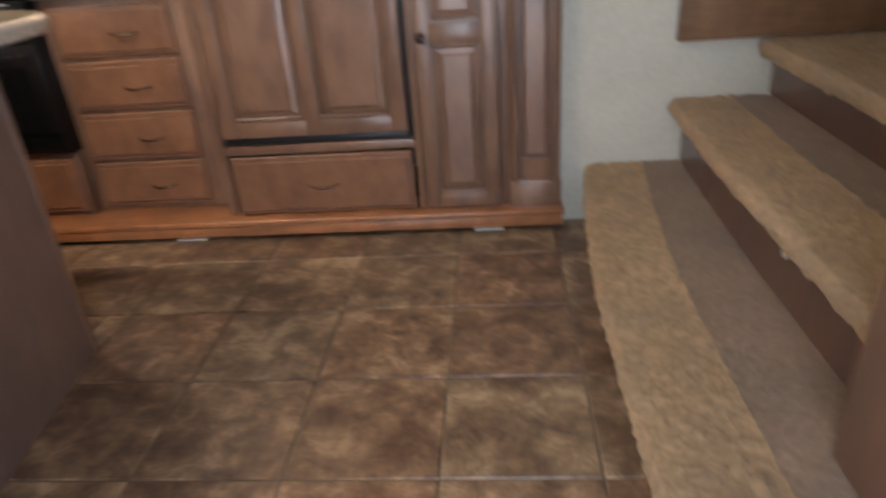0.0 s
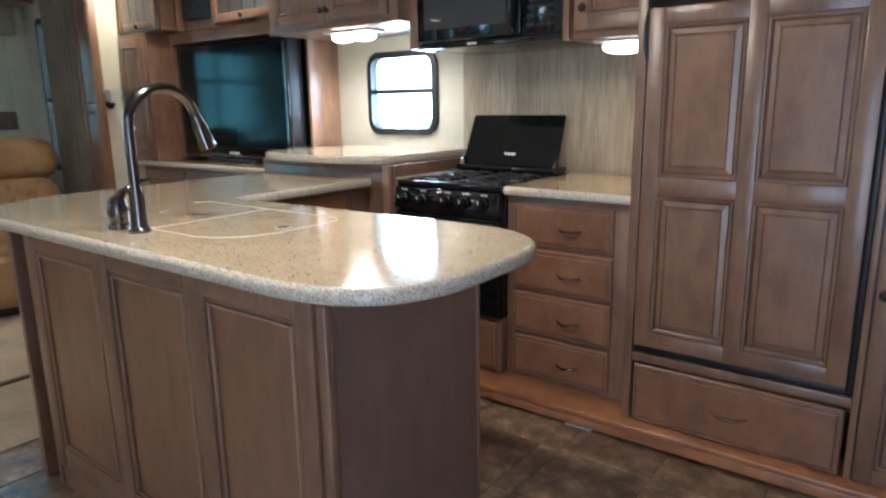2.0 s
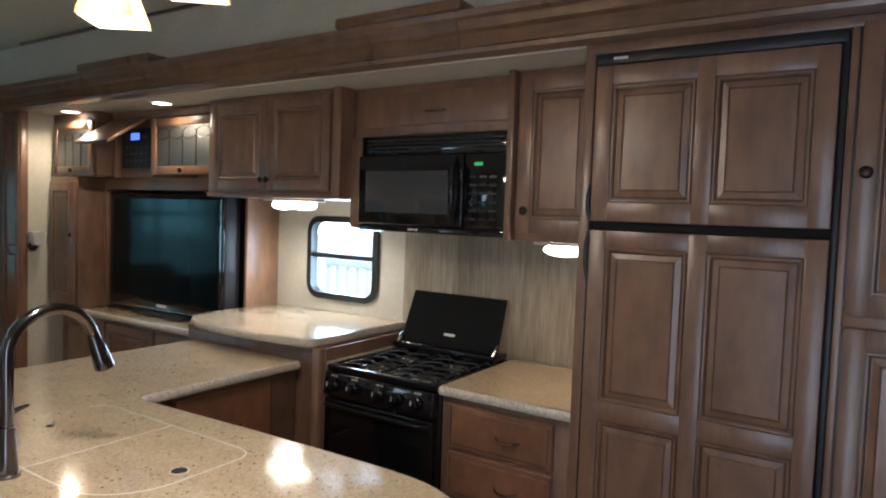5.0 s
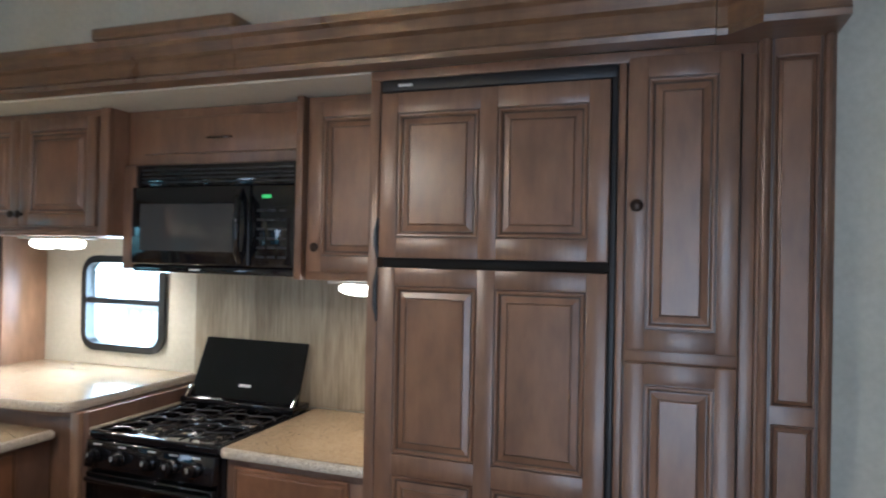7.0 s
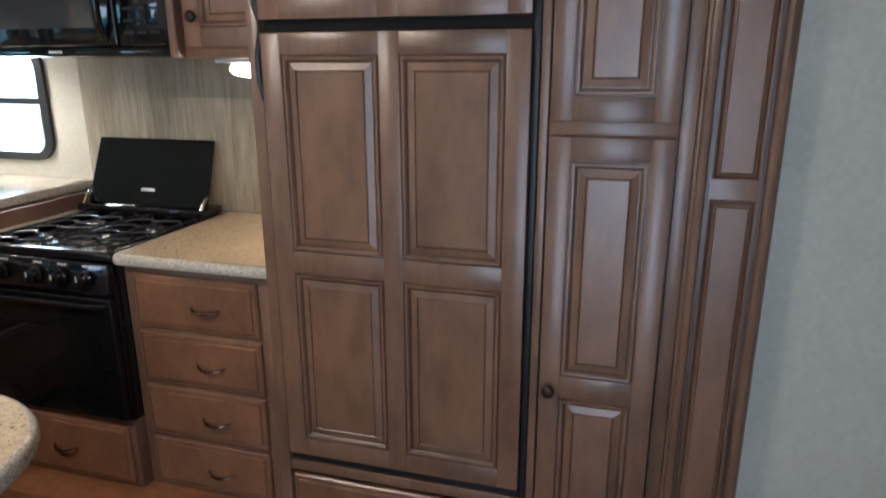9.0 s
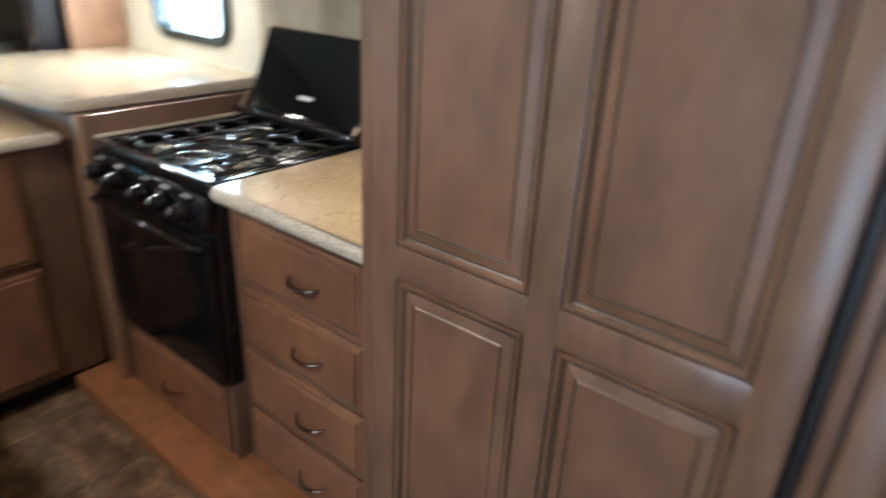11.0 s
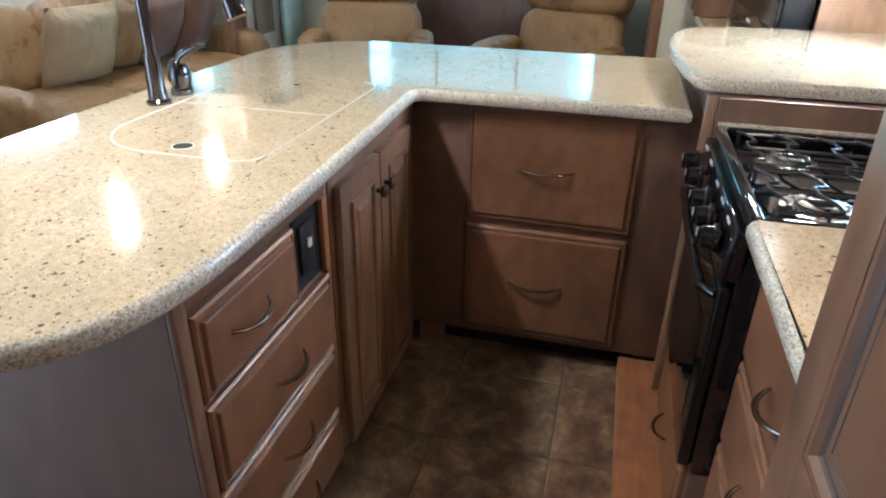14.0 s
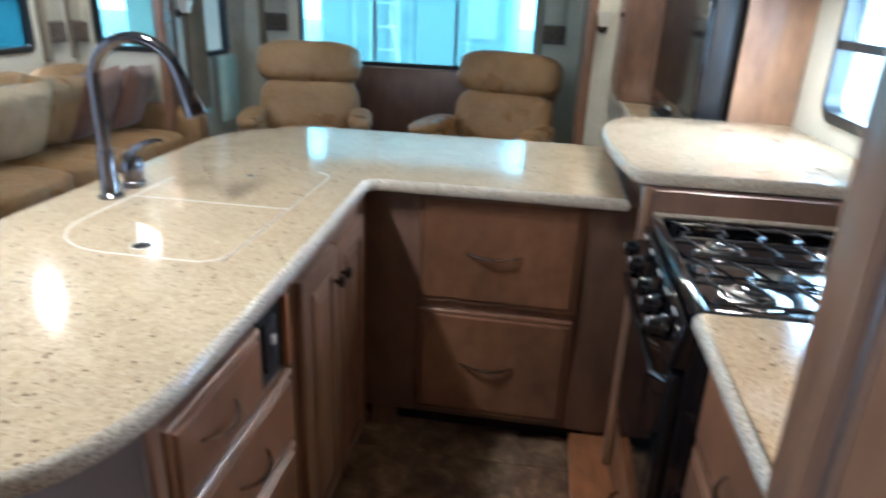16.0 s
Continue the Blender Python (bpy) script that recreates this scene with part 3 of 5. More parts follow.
window_unit("window_3", pose(-5.12, 2.898, 0.80), 0.40, 1.10, 0.05, [0.52], "narrow black-framed window beside the slide-out")
for k, h in enumerate(SW):
    window_unit("window_%d" % (4 + k), pose(h[1], -0.748, h[2], 0, 0, 180), h[1] - h[0], h[3] - h[2], 0.06, [0.40], "black-framed dark-tinted window above the leather sofa", 0.035, 0.06, M_DEEP)

window_unit("window_5", pose(-4.448, EW[0], EW[2], 0, 0, 90), EW[1] - EW[0], EW[3] - EW[2], 0.06, [0.40], "black-framed end window beside the sofa", 0.035, 0.06, M_TINT)
window_unit("window_6", pose(-4.78, YS + 0.002, 0.92, 0, 0, 180), 0.42, 0.98, 0.05, [0.5], "narrow black-framed window behind the recliner")

door_frame = thing("door_1", pose(DOOR[0], YS, 0), "open entrance doorway with a pale frame", "doorway", "", "structure")
for a, b, lo, hi in ((0.0, 0.03, 0, 2.0), (0.73, 0.76, 0, 2.0), (0.03, 0.73, 1.97, 2.0)):
    part("jamb", box_bm(a, b, -0.06, 0.008, lo, hi, 0.004), M_WHITE, door_frame)


# ---- outside ----
ground = solid("ground", box_bm(-260, 260, -260, 260, -1.1, -1.0), mat("pale_concrete", (0.72, 0.71, 0.68), 0.9), "pale concrete yard reaching the horizon", "ground", "", "structure")


def yard_fence():
    t = thing("fence", pose(-4.2, 5.6, -1.0), "white slatted railing outside the kitchen window", "fence")
    for z in (1.30, 2.04):
        part("crossrail", box_bm(0, 4.2, 0, 0.05, z, z + 0.07, 0.008), M_WHITE, t)
    slat = part("slat", box_bm(0, 0.05, 0.012, 0.038, 0.0, 2.10, 0.006), M_WHITE, t)
    for k in range(1, 34):
        s = new("slat", slat.data)
        s.parent, s.location = t, (k * 0.125, 0, 0)


yard_fence()


def neighbour_trailer():
    t = thing("trailer", pose(-9.3, -1.8, -1.0), "pale blue-white parked trailer outside the rear window", "trailer")
    pale = mat("pale_trailer_skin", (0.50, 0.58, 0.58), 0.35)
    body = part("body", box_bm(-2.4, 0, 1.2, 3.9, 0.5, 4.8, 0.12, 3), pale, t)
    for k in range(3):
        part("rib", box_bm(0.0, 0.012, 1.7 + k * 0.8, 1.74 + k * 0.8, 0.7, 4.5, 0.004), M_WHITE, t)
    part("stripe", box_bm(0.0, 0.008, 1.32, 3.78, 1.2, 1.5), mat("red_brown_stripe", (0.30, 0.12, 0.09), 0.4), t)
    for y in (2.0, 2.38):
        part("ladder_rail", tube_bm([(0.16, y, 0.9), (0.16, y, 3.5), (0.02, y, 3.62)], 0.022, 8), M_WHITE, t)
    for k in range(8):
        part("ladder_rung", tube_bm([(0.16, 2.0, 1.1 + k * 0.3), (0.16, 2.38, 1.1 + k * 0.3)], 0.016, 8), M_WHITE, t)
    for y in (1.8, 3.3):
        wbm = lathe_bm([(0.2, -0.1), (0.40, -0.09), (0.42, 0.0), (0.40, 0.09), (0.2, 0.1)], 24, None, (-0.1, y, 0.43), "x")
        part("wheel", wbm, M_BLACKM, t)
    part("hatch", box_bm(0.0, 0.02, 3.3, 3.7, 1.9, 2.5, 0.008), M_WHITE, t)


neighbour_trailer()
# two added sheets that glow in place of the bright outdoors
solid("backdrop", box_bm(-130, 60, 55, 55.2, -1, 40), M_BACKDROP_GLOW, "added glowing backdrop sheet beyond the yard", "backdrop", "", "structure")
solid("backdrop", box_bm(-60.2, -60, -40, 40, -1, 30), M_BACKDROP_GLOW, "added glowing backdrop sheet behind the trailer", "backdrop", "", "structure")


# ---- valance beam over the slide-out ----
def valance():
    t = thing("valance_beam", pose(0, 0, 0), "brown wood valance beam over the kitchen slide-out", "valance", "", "structure")
    prof = [(2.872, 2.135), (2.80, 2.135), (2.796, 2.150), (2.804, 2.158), (2.804, 2.205), (2.790, 2.215), (2.784, 2.245), (2.772, 2.255), (2.766, 2.275), (2.872, 2.275)]

    def bar(name, x0, x1, lift=0.0, out=0.0):
        bm = bmesh.new()
        ends = [[bm.verts.new((x, y - (out if y < 2.86 else 0), z + lift)) for y, z in prof] for x in (x0, x1)]
        n = len(prof)
        for k in range(n):
            bm.faces.new((ends[0][k], ends[0][(k + 1) % n], ends[1][(k + 1) % n], ends[1][k]))
        bm.faces.new(list(reversed(ends[0])))
        bm.faces.new(ends[1])
        part(name, bm, M_BEAM, t, "", False)

    bar("board", SL0 - 0.22, -0.985)
    bar("board", -0.983, 0.418)
    # the end block comes forward with an angled corner
    bm = bmesh.new()
    ends = [[bm.verts.new((x, y - (o if y < 2.86 else 0), z - 0.004)) for y, z in prof] for x, o in ((0.42, 0.002), (0.445, 0.004), (0.515, 0.075), (0.692, 0.075))]
    for a, b in zip(ends, ends[1:]):
        for k in range(len(prof)):
            bm.faces.new((a[k], a[(k + 1) % len(prof)], b[(k + 1) % len(prof)], b[k]))
    bm.faces.new(list(reversed(ends[0])))
    bm.faces.new(ends[-1])
    part("end_block", bm, M_BEAM, t, "", False)
    part("cap", box_bm(-1.53, -0.96, 2.755, 2.868, 2.277, 2.318, 0.010, 3), M_BEAM, t)
    part("cap", box_bm(-3.40, -2.75, 2.755, 2.868, 2.277, 2.318, 0.010, 3), M_BEAM, t)


valance()


# ---- fluted end pilaster ----
def pilaster(name, x0, x1, y, z0, z1, splits, label):
    t = thing(name, pose(x0, y, 0), label, "pilaster", "", "structure")
    w = x1 - x0
    part("body", box_bm(0, w, 0.0, 0.045, z0, z1, 0.003), M_WOOD, t)
    for a in (0.0, w - 0.034):
        part("edge_bead", tube_bm([(a + 0.017, -0.004, z0 + 0.14), (a + 0.017, -0.004, z1)], 0.012, 10), M_WOOD, t)
        part("groove", box_bm(a + 0.030 if a == 0 else a - 0.001, a + 0.035 if a == 0 else a + 0.004, -0.002, 0.01, z0 + 0.14, z1), M_GLAZE, t)
    for lo, hi in splits:
        part("panel", raised_panel_bm(0.037, w - 0.037, lo, hi, -0.001, 0.42), [M_PANEL, M_GLAZE], t)
    part("plinth", box_bm(-0.002, w + 0.004, -0.012, 0.0, z0, z0 + 0.15, 0.004), M_WOOD, t)
    return t


pilaster("pilaster", 0.522, 0.692, 2.862, 0.032, 2.134, [(0.26, 1.188), (1.230, 2.09)], "fluted brown wood pilaster ending the pantry")
pilaster("pilaster", -4.45, -4.235, 2.855, 0.032, 2.134, [(0.26, 1.235), (1.28, 2.09)], "brown wood pilaster at the far slide-out end")


# ---- tall cabinet, refrigerator, pantry ----
def tall_surround():
    t = thing("tall_cabinet", pose(0, YF, 0), "tall glazed maple cabinet round the refrigerator", "cabinet")
    part("side_panel", box_bm(-0.545, -0.512, -0.005, YB - YF - 0.01, 0.06, ZS, 0.003), M_WOOD, t)
    part("side_panel", box_bm(0.186, 0.206, -0.006, YB - YF - 0.01, 0.06, ZS, 0.002), M_WOOD, t)
    part("top_rail", box_bm(-0.545, 0.521, -0.008, 0.02, 2.104, ZS - 0.001, 0.002), M_WOOD, t)
    part("stile", box_bm(0.488, 0.521, -0.004, 0.02, 0.06, 2.117, 0.002), M_WOOD, t)
    part("mid_rail", box_bm(0.207, 0.487, 0.0, 0.02, 1.30, 1.36, 0.002), M_WOOD, t)
    part("lower_rail", box_bm(-0.511, 0.185, -0.003, 0.02, 0.312, 0.345, 0.002), M_WOOD, t)
    part("back", box_bm(0.207, 0.487, 0.022, 0.05, 0.06, 2.117), M_GLAZE, t)
    d = slab_front(t, "drawer", -0.498, 0.172, 0.085, 0.305, 0.02, "wide drawer front below the refrigerator")
    pull(d, -0.16, 0.195, 0.12)
    up = front(t, "door", 0.212, 0.483, 1.345, 2.113, 1, 1, 0.05, 0.055, label="upper pantry door")
    knob(up, 0.238, 1.722)
    lo = front(t, "door", 0.212, 0.483, 0.085, 1.312, 1, 2, 0.05, 0.055, row_splits=[(0.14, 0.667), (0.728, 1.258)], label="lower pantry door with two panels")
    knob(lo, 0.236, 0.690)


tall_surround()


def refrigerator():
    t = thing("refrigerator", pose(-0.17, 2.886, 0.35), "wood-panelled two-door refrigerator with black trim", "refrigerator")
    part("body", box_bm(-0.338, 0.350, 0.03, 0.70, 0.0, 1.750, 0.006), M_BLACKM, t)
    part("side_trim", box_bm(0.338, 0.355, -0.012, 0.03, 0.0, 1.750, 0.004), M_BLACKM, t)
    part("base_trim", box_bm(-0.334, 0.337, -0.004, 0.03, 0.0, 0.026, 0.004), M_BLACKM, t)
    top = part("top_trim", box_bm(-0.336, 0.352, -0.016, 0.03, 1.716, 1.752, 0.006), M_BLACKM, t, "black header strip with a small maker's plate")
    part("logo", box_bm(-0.28, -0.235, -0.0175, -0.0155, 1.730, 1.738), M_LOGO, top)
    hinge = part("gap_trim", box_bm(-0.334, 0.337, 0.014, 0.03, 1.185, 1.265, 0.003), M_RECESS_SHADE, t)
    low = front(t, "door", -0.332, 0.336, 0.03, 1.192, 2, 2, 0.055, 0.055, 0.022, [(0.085, 0.582), (0.643, 1.14)], "lower refrigerator door with four raised panels")
    up = front(t, "door", -0.332, 0.336, 1.222, 1.712, 2, 1, 0.055, 0.06, 0.022, None, "freezer door with two raised panels")
    for d, lo, hi in ((low, 1.03, 1.192), (up, 1.222, 1.34)):
        part("grip", tube_bm([(-0.337, -0.004, lo), (-0.345, -0.012, lo + (hi - lo) * 0.3), (-0.345, -0.012, lo + (hi - lo) * 0.7), (-0.337, -0.004, hi)], 0.008, 8), M_BLACKM, d, "grey side grip")


refrigerator()


# ---- ledge along the foot of the slide-out ----
def ledge():
    t = thing("ledge", pose(0, 0, 0), "orange-brown wooden ledge at the cabinets' foot", "ledge", "", "structure")
    part("board", box_bm(-1.868, 0.705, 2.815, 2.995, 0.058, 0.080, 0.006, 3), M_LEDGE, t)
    part("fascia", box_bm(-1.868, 0.700, 2.820, 2.845, 0.018, 0.0575, 0.004), M_LEDGE, t)
    for x in (-0.75, 0.38):
        part("shim", box_bm(x, x + 0.11, 2.83, 2.90, 0.001, 0.008, 0.002), M_WHITE, t, "white plastic shim")


ledge()


# ---- four-drawer unit ----
def drawer_unit():
    t = thing("drawer_cabinet", pose(0, 2.985, 0), "four-drawer maple base cabinet beside the stove", "cabinet")
    part("carcass", box_bm(-1.112, -0.548, 0.0, 0.62, 0.081, 0.875, 0.002), M_WOOD, t)
    for k, (lo, hi) in enumerate(((0.672, 0.845), (0.482, 0.655), (0.292, 0.465), (0.105, 0.275))):
        d = slab_front(t, "drawer", -1.075, -0.64, lo, hi, 0.02)
        pull(d, -0.815, (lo + hi) / 2 - 0.005, 0.10)


drawer_unit()

EDGE = [(0.014, 0.0), (0.005, 0.003), (0.0, 0.011), (0.0, 0.024), (0.005, 0.033), (0.013, 0.037)]


def worktop(name, outline, ztop, label, edge=EDGE):
    """A stone slab with a bullnose edge; its top is a part of its own."""
    t = thing(name, pose(0, 0, ztop - 0.037), label, "worktop")
    bm = bmesh.new()
    n = len(outline)
    pts = [Vector((x, y, 0)) for x, y in outline]
    nor = []
    for i in range(n):
        d = (pts[(i + 1) % n] - pts[i - 1]).normalized()
        nor.append(Vector((d.y, -d.x, 0)))
    loops = [[bm.verts.new(pts[i] - nor[i] * a + Vector((0, 0, z))) for i in range(n)] for a, z in edge]
    for a, b in zip(loops, loops[1:]):
        for k in range(n):
            bm.faces.new((a[k], a[(k + 1) % n], b[(k + 1) % n], b[k]))
    bm.faces.new(list(reversed(loops[0])))
    part("edge", bm, M_EDGE, t, "rounded speckled stone edge", True)
    tb = bmesh.new()
    tb.faces.new([tb.verts.new(pts[i] - nor[i] * edge[-1][0] + Vector((0, 0, edge[-1][1]))) for i in range(n)])
    bmesh.ops.triangulate(tb, faces=tb.faces)
    part("top", tb, M_STONE, t, "polished beige speckled stone top", False)
    return t


worktop("worktop", round_rect(-1.112, -0.547, 2.932, YB - 0.009, (0.004, 0.004, 0.004, 0.02), 4), 0.914, "beige speckled stone worktop beside the stove")


# ---- stove ----
def stove():
    t = thing("stove", pose(-1.40, 2.942, 0), "black gas range with its glass lid raised", "stove")
    W = 0.283
    part("body", box_bm(-W, W, 0.0, 0.60, 0.335, 0.880, 0.004), M_BLACK, t)
    top = part("cooktop", box_bm(-W - 0.004, W + 0.004, -0.006, 0.022, 0.882, 0.912, 0.007, 3), M_BLACK, t, "black enamel cooktop rim")
    part("rim", box_bm(-W - 0.004, W + 0.004, 0.535, 0.60, 0.882, 0.912, 0.006, 3), M_BLACK, top)
    for s in (-1, 1):
        part("rim", box_bm(min(s * (W + 0.004), s * (W - 0.02)), max(s * (W + 0.004), s * (W - 0.02)), 0.0225, 0.5345, 0.882, 0.911, 0.006, 3), M_BLACK, top)
    part("well", box_bm(-W + 0.021, W - 0.021, 0.0225, 0.5345, 0.8805, 0.884), M_BLACK, t)
    panel = part("control_panel", place(box_bm(-W, W, -0.030, 0.012, 0.0, 0.098, 0.006, 3), Matrix.Translation((0, -0.004, 0.782)) @ Matrix.Rotation(radians(-9), 4, "X")), M_BLACK, t)
    for k, x in enumerate((-0.225, -0.115, 0.02, 0.115, 0.21)):
        kb = lathe_bm([(0.027, 0.0), (0.027, 0.006), (0.022, 0.010), (0.020, 0.028), (0.015, 0.031)], 20, None, (x, -0.034, 0.835), "y")
        add_box(kb, x - 0.004, x + 0.004, -0.070, -0.038, 0.817, 0.853, 0.002, 1)
        kn = part("knob", kb, M_BLACK, panel, "black stove knob with a white mark")
        for dx, w in ((-0.012, 0.005), (0.0, 0.003), (0.011, 0.004)):
            part("mark", box_bm(x + dx - w, x + dx + w, -0.0225, -0.018, 0.868, 0.8735), M_LOGO, kn)
        part("pointer", box_bm(x - 0.0015, x + 0.0015, -0.0712, -0.069, 0.836, 0.851), M_LOGO, kn)
    door = part("oven_door", box_bm(-W + 0.003, W - 0.003, -0.026, 0.0, 0.345, 0.770, 0.008, 3), M_GLASSBLK, t, "glossy black oven door")
    part("door_glass", box_bm(-W + 0.06, W - 0.06, -0.0275, -0.0255, 0.43, 0.66), M_GLASSBLK, door)
    hb = tube_bm([(-W + 0.02, -0.026, 0.748), (-W + 0.035, -0.050, 0.752), (0, -0.055, 0.752), (W - 0.035, -0.050, 0.752), (W - 0.02, -0.026, 0.748)], 0.010, 10)
    part("oven_handle", hb, M_BLACK, door, "black tubular oven handle")
    # lid, leaning back, and its hinges
    lid_m = Matrix.Translation((0, 0.50, 0.925)) @ Matrix.Rotation(radians(-22), 4, "X")
    lb = bmesh.new()
    lo_w, hi_w, h = 0.272, 0.262, 0.285
    vs = [lb.verts.new(p) for p in ((-lo_w, 0, 0.02), (lo_w, 0, 0.02), (hi_w, 0, h), (-hi_w, 0, h), (-lo_w, 0.012, 0.02), (lo_w, 0.012, 0.02), (hi_w, 0.012, h), (-hi_w, 0.012, h))]
    for q in ((0, 1, 2, 3), (7, 6, 5, 4), (0, 4, 5, 1), (1, 5, 6, 2), (2, 6, 7, 3), (3, 7, 4, 0)):
        lb.faces.new([vs[i] for i in q])
    bmesh.ops.bevel(lb, geom=list(lb.edges), offset=0.003, segments=2, affect="EDGES")
    lid = part("lid", place(lb, lid_m), M_GLASSBLK, t, "raised black glass lid")
    part("logo", place(box_bm(-0.03, 0.03, -0.002, 0.0, 0.075, 0.087), lid_m), M_LOGO, lid)
    part("backguard", box_bm(-W, W, 0.46, 0.59, 0.916, 0.945, 0.006), M_BLACK, t)
    for x in (-0.268, 0.268):
        part("hinge", tube_bm([(x, 0.47, 0.93), (x, 0.495, 0.965), (x, 0.52, 0.985)], 0.006, 8), M_STEEL, t)
    # burners
    for x, y, r in ((-0.13, 0.14, 0.036), (0.14, 0.14, 0.045), (-0.12, 0.38, 0.036), (0.14, 0.38, 0.036)):
        b = part("burner", lathe_bm([(r * 1.5, 0.883), (r * 1.5, 0.886), (r, 0.888), (r, 0.897), (r * 0.9, 0.900), (0.004, 0.901)], 28, None, (x, y, 0)), M_STEEL, t, "steel gas burner")
        part("cap", lathe_bm([(r * 0.62, 0.901), (r * 0.62, 0.905), (r * 0.5, 0.907), (0.003, 0.907)], 24, None, (x, y, 0)), M_IRON, b)
    # grates: kinked wires from side to side over straight rods
    for half, (gx0, gx1) in enumerate(((-0.255, -0.004), (0.004, 0.255))):
        g = part("grate", tube_bm([(gx0 + 0.02, 0.04, 0.909), (gx0 + 0.02, 0.51, 0.909)], 0.0035, 8), M_IRON, t, "black kinked-wire pan grate")
        for x in ((gx0 + gx1) / 2, gx1 - 0.02):
            part("rod", tube_bm([(x, 0.04, 0.909), (x, 0.51, 0.909)], 0.0035, 8), M_IRON, g)
        for k, y in enumerate((0.055, 0.135, 0.225, 0.305, 0.395, 0.475)):
            pts = []
            for u, s in ((0, 0), (0.16, 0.0), (0.30, 0.022), (0.44, 0.026), (0.47, 0.004), (0.62, 0.004), (0.78, 0.024), (0.92, 0.026), (0.95, 0.002), (1, 0)):
                pts.append((gx0 + u * (gx1 - gx0), y + (s if k % 2 else s * 0.85) - 0.012, 0.917 - (0.010 if u in (0, 1) else 0)))
            part("wire", tube_bm(pts, 0.0038, 8), M_IRON, g)
        for cx in (gx0 + 0.02, gx1 - 0.02):
            for cy in (0.045, 0.505):
                part("foot", tube_bm([(cx, cy, 0.884), (cx, cy, 0.909)], 0.004, 8), M_IRON, g)
    return t


stove()


def stove_surround():
    t = thing("stove_cabinet", pose(0, 2.985, 0), "maple cabinet frame round the stove with a bottom drawer", "cabinet")
    part("base", box_bm(-1.692, -1.118, -0.040, 0.60, 0.081, 0.333, 0.002), M_PLY, t)
    d = slab_front(t, "drawer", -1.665, -1.14, 0.10, 0.315, 0.018)
    pull(d, -1.40, 0.21, 0.10)
    d.location.y = -0.0405
    part("side_panel", box_bm(-1.752, -1.696, -0.045, 0.63, 0.081, 0.974, 0.002), M_PLY, t)
    part("post", box_bm(-1.755, -1.716, -0.070, -0.046, 0.081, 0.974, 0.004), M_PINKWOOD, t, "pale maple post between stove and peninsula")
    part("stone_strip", box_bm(-1.6955, -1.6885, -0.040, 0.59, 0.886, 0.918, 0.003), M_EDGE, t, "pale stone strip beside the stove")


stove_surround()

# raised worktop and its apron
RAISED = [(-1.735, 2.93), (-1.745, 2.900), (-1.775, 2.882), (-1.85, 2.868), (-1.95, 2.855), (-2.08, 2.842), (-2.22, 2.836), (-2.36, 2.842), (-2.48, 2.862), (-2.58, 2.900), (-2.645, 2.955), (-2.678, 3.03), (-2.688, 3.11), (-2.690, YB - 0.003), (-1.735, YB - 0.003)]
worktop("raised_worktop", list(reversed(RAISED)), 1.012, "raised beige stone worktop under the kitchen window")


def raised_base():
    t = thing("corner_cabinet", pose(0, 0, 0), "maple corner cabinet under the raised worktop", "cabinet")
    part("front", box_bm(-2.66, -1.757, 2.945, 2.975, 0.081, 0.973, 0.003), M_WOOD, t)
    part("side", box_bm(-2.68, -2.655, 2.976, YB - 0.005, 0.081, 0.973, 0.003), M_WOOD, t)
    part("apron_bead", box_bm(-2.655, -1.758, 2.936, 2.945, 0.945, 0.972, 0.003), M_WOOD, t)


raised_base()


# ---- upper cabinets and microwave ----
def upper_left():
    t = thing("wall_cabinet", pose(0, 3.085, 0), "double-door maple wall cabinet above the kitchen window", "cabinet")
    part("carcass", box_bm(-2.70, -1.755, 0.0, YB - 3.085 - 0.004, 1.628, ZS - 0.002, 0.003), M_WOOD, t)
    part("bottom_rail", box_bm(-2.70, -1.755, -0.012, 0.0, 1.628, 1.652, 0.004), M_WOOD, t)
    part("end_stile", box_bm(-1.80, -1.752, -0.03, 0.0, 1.628, ZS - 0.003, 0.005), M_WOOD, t)
    a = front(t, "door", -2.655, -2.243, 1.665, 2.105, 1, 1, 0.05, 0.05)
    b = front(t, "door", -2.239, -1.827, 1.665, 2.105, 1, 1, 0.05, 0.05)
    knob(a, -2.262, 1.715)
    knob(b, -2.220, 1.715)


def upper_right():
    t = thing("wall_cabinet", pose(0, 3.115, 0), "narrow single-door maple wall cabinet beside the microwave", "cabinet")
    part("carcass", box_bm(-0.905, -0.548, 0.0, YB - 3.115 - 0.01, 1.485, ZS - 0.002, 0.003), M_WOOD, t)
    part("edge_post", box_bm(-0.925, -0.898, -0.04, 0.0, 1.485, ZS - 0.003, 0.004), M_WOOD, t)
    d = front(t, "door", -0.885, -0.552, 1.515, 2.11, 1, 1, 0.055, 0.055)
    knob(d, -0.845, 1.60)


def microwave_cabinet():
    t = thing("wall_cabinet", pose(0, 3.155, 0), "shallow maple flap cabinet above the microwave", "cabinet")
    part("carcass", box_bm(-1.750, -0.928, 0.0, YB - 3.155 - 0.002, 1.915, ZS - 0.002, 0.003), M_WOOD, t)
    d = part("flap", box_bm(-1.66, -0.935, -0.018, 0.0, 1.955, 2.095, 0.004), M_PANEL, t)
    pull(d, -1.30, 2.012, 0.12, -0.018)
    part("side_panel", box_bm(-1.752, -1.690, -0.02, YB - 3.155 - 0.002, 1.50, 1.914, 0.003), M_WOOD, t)


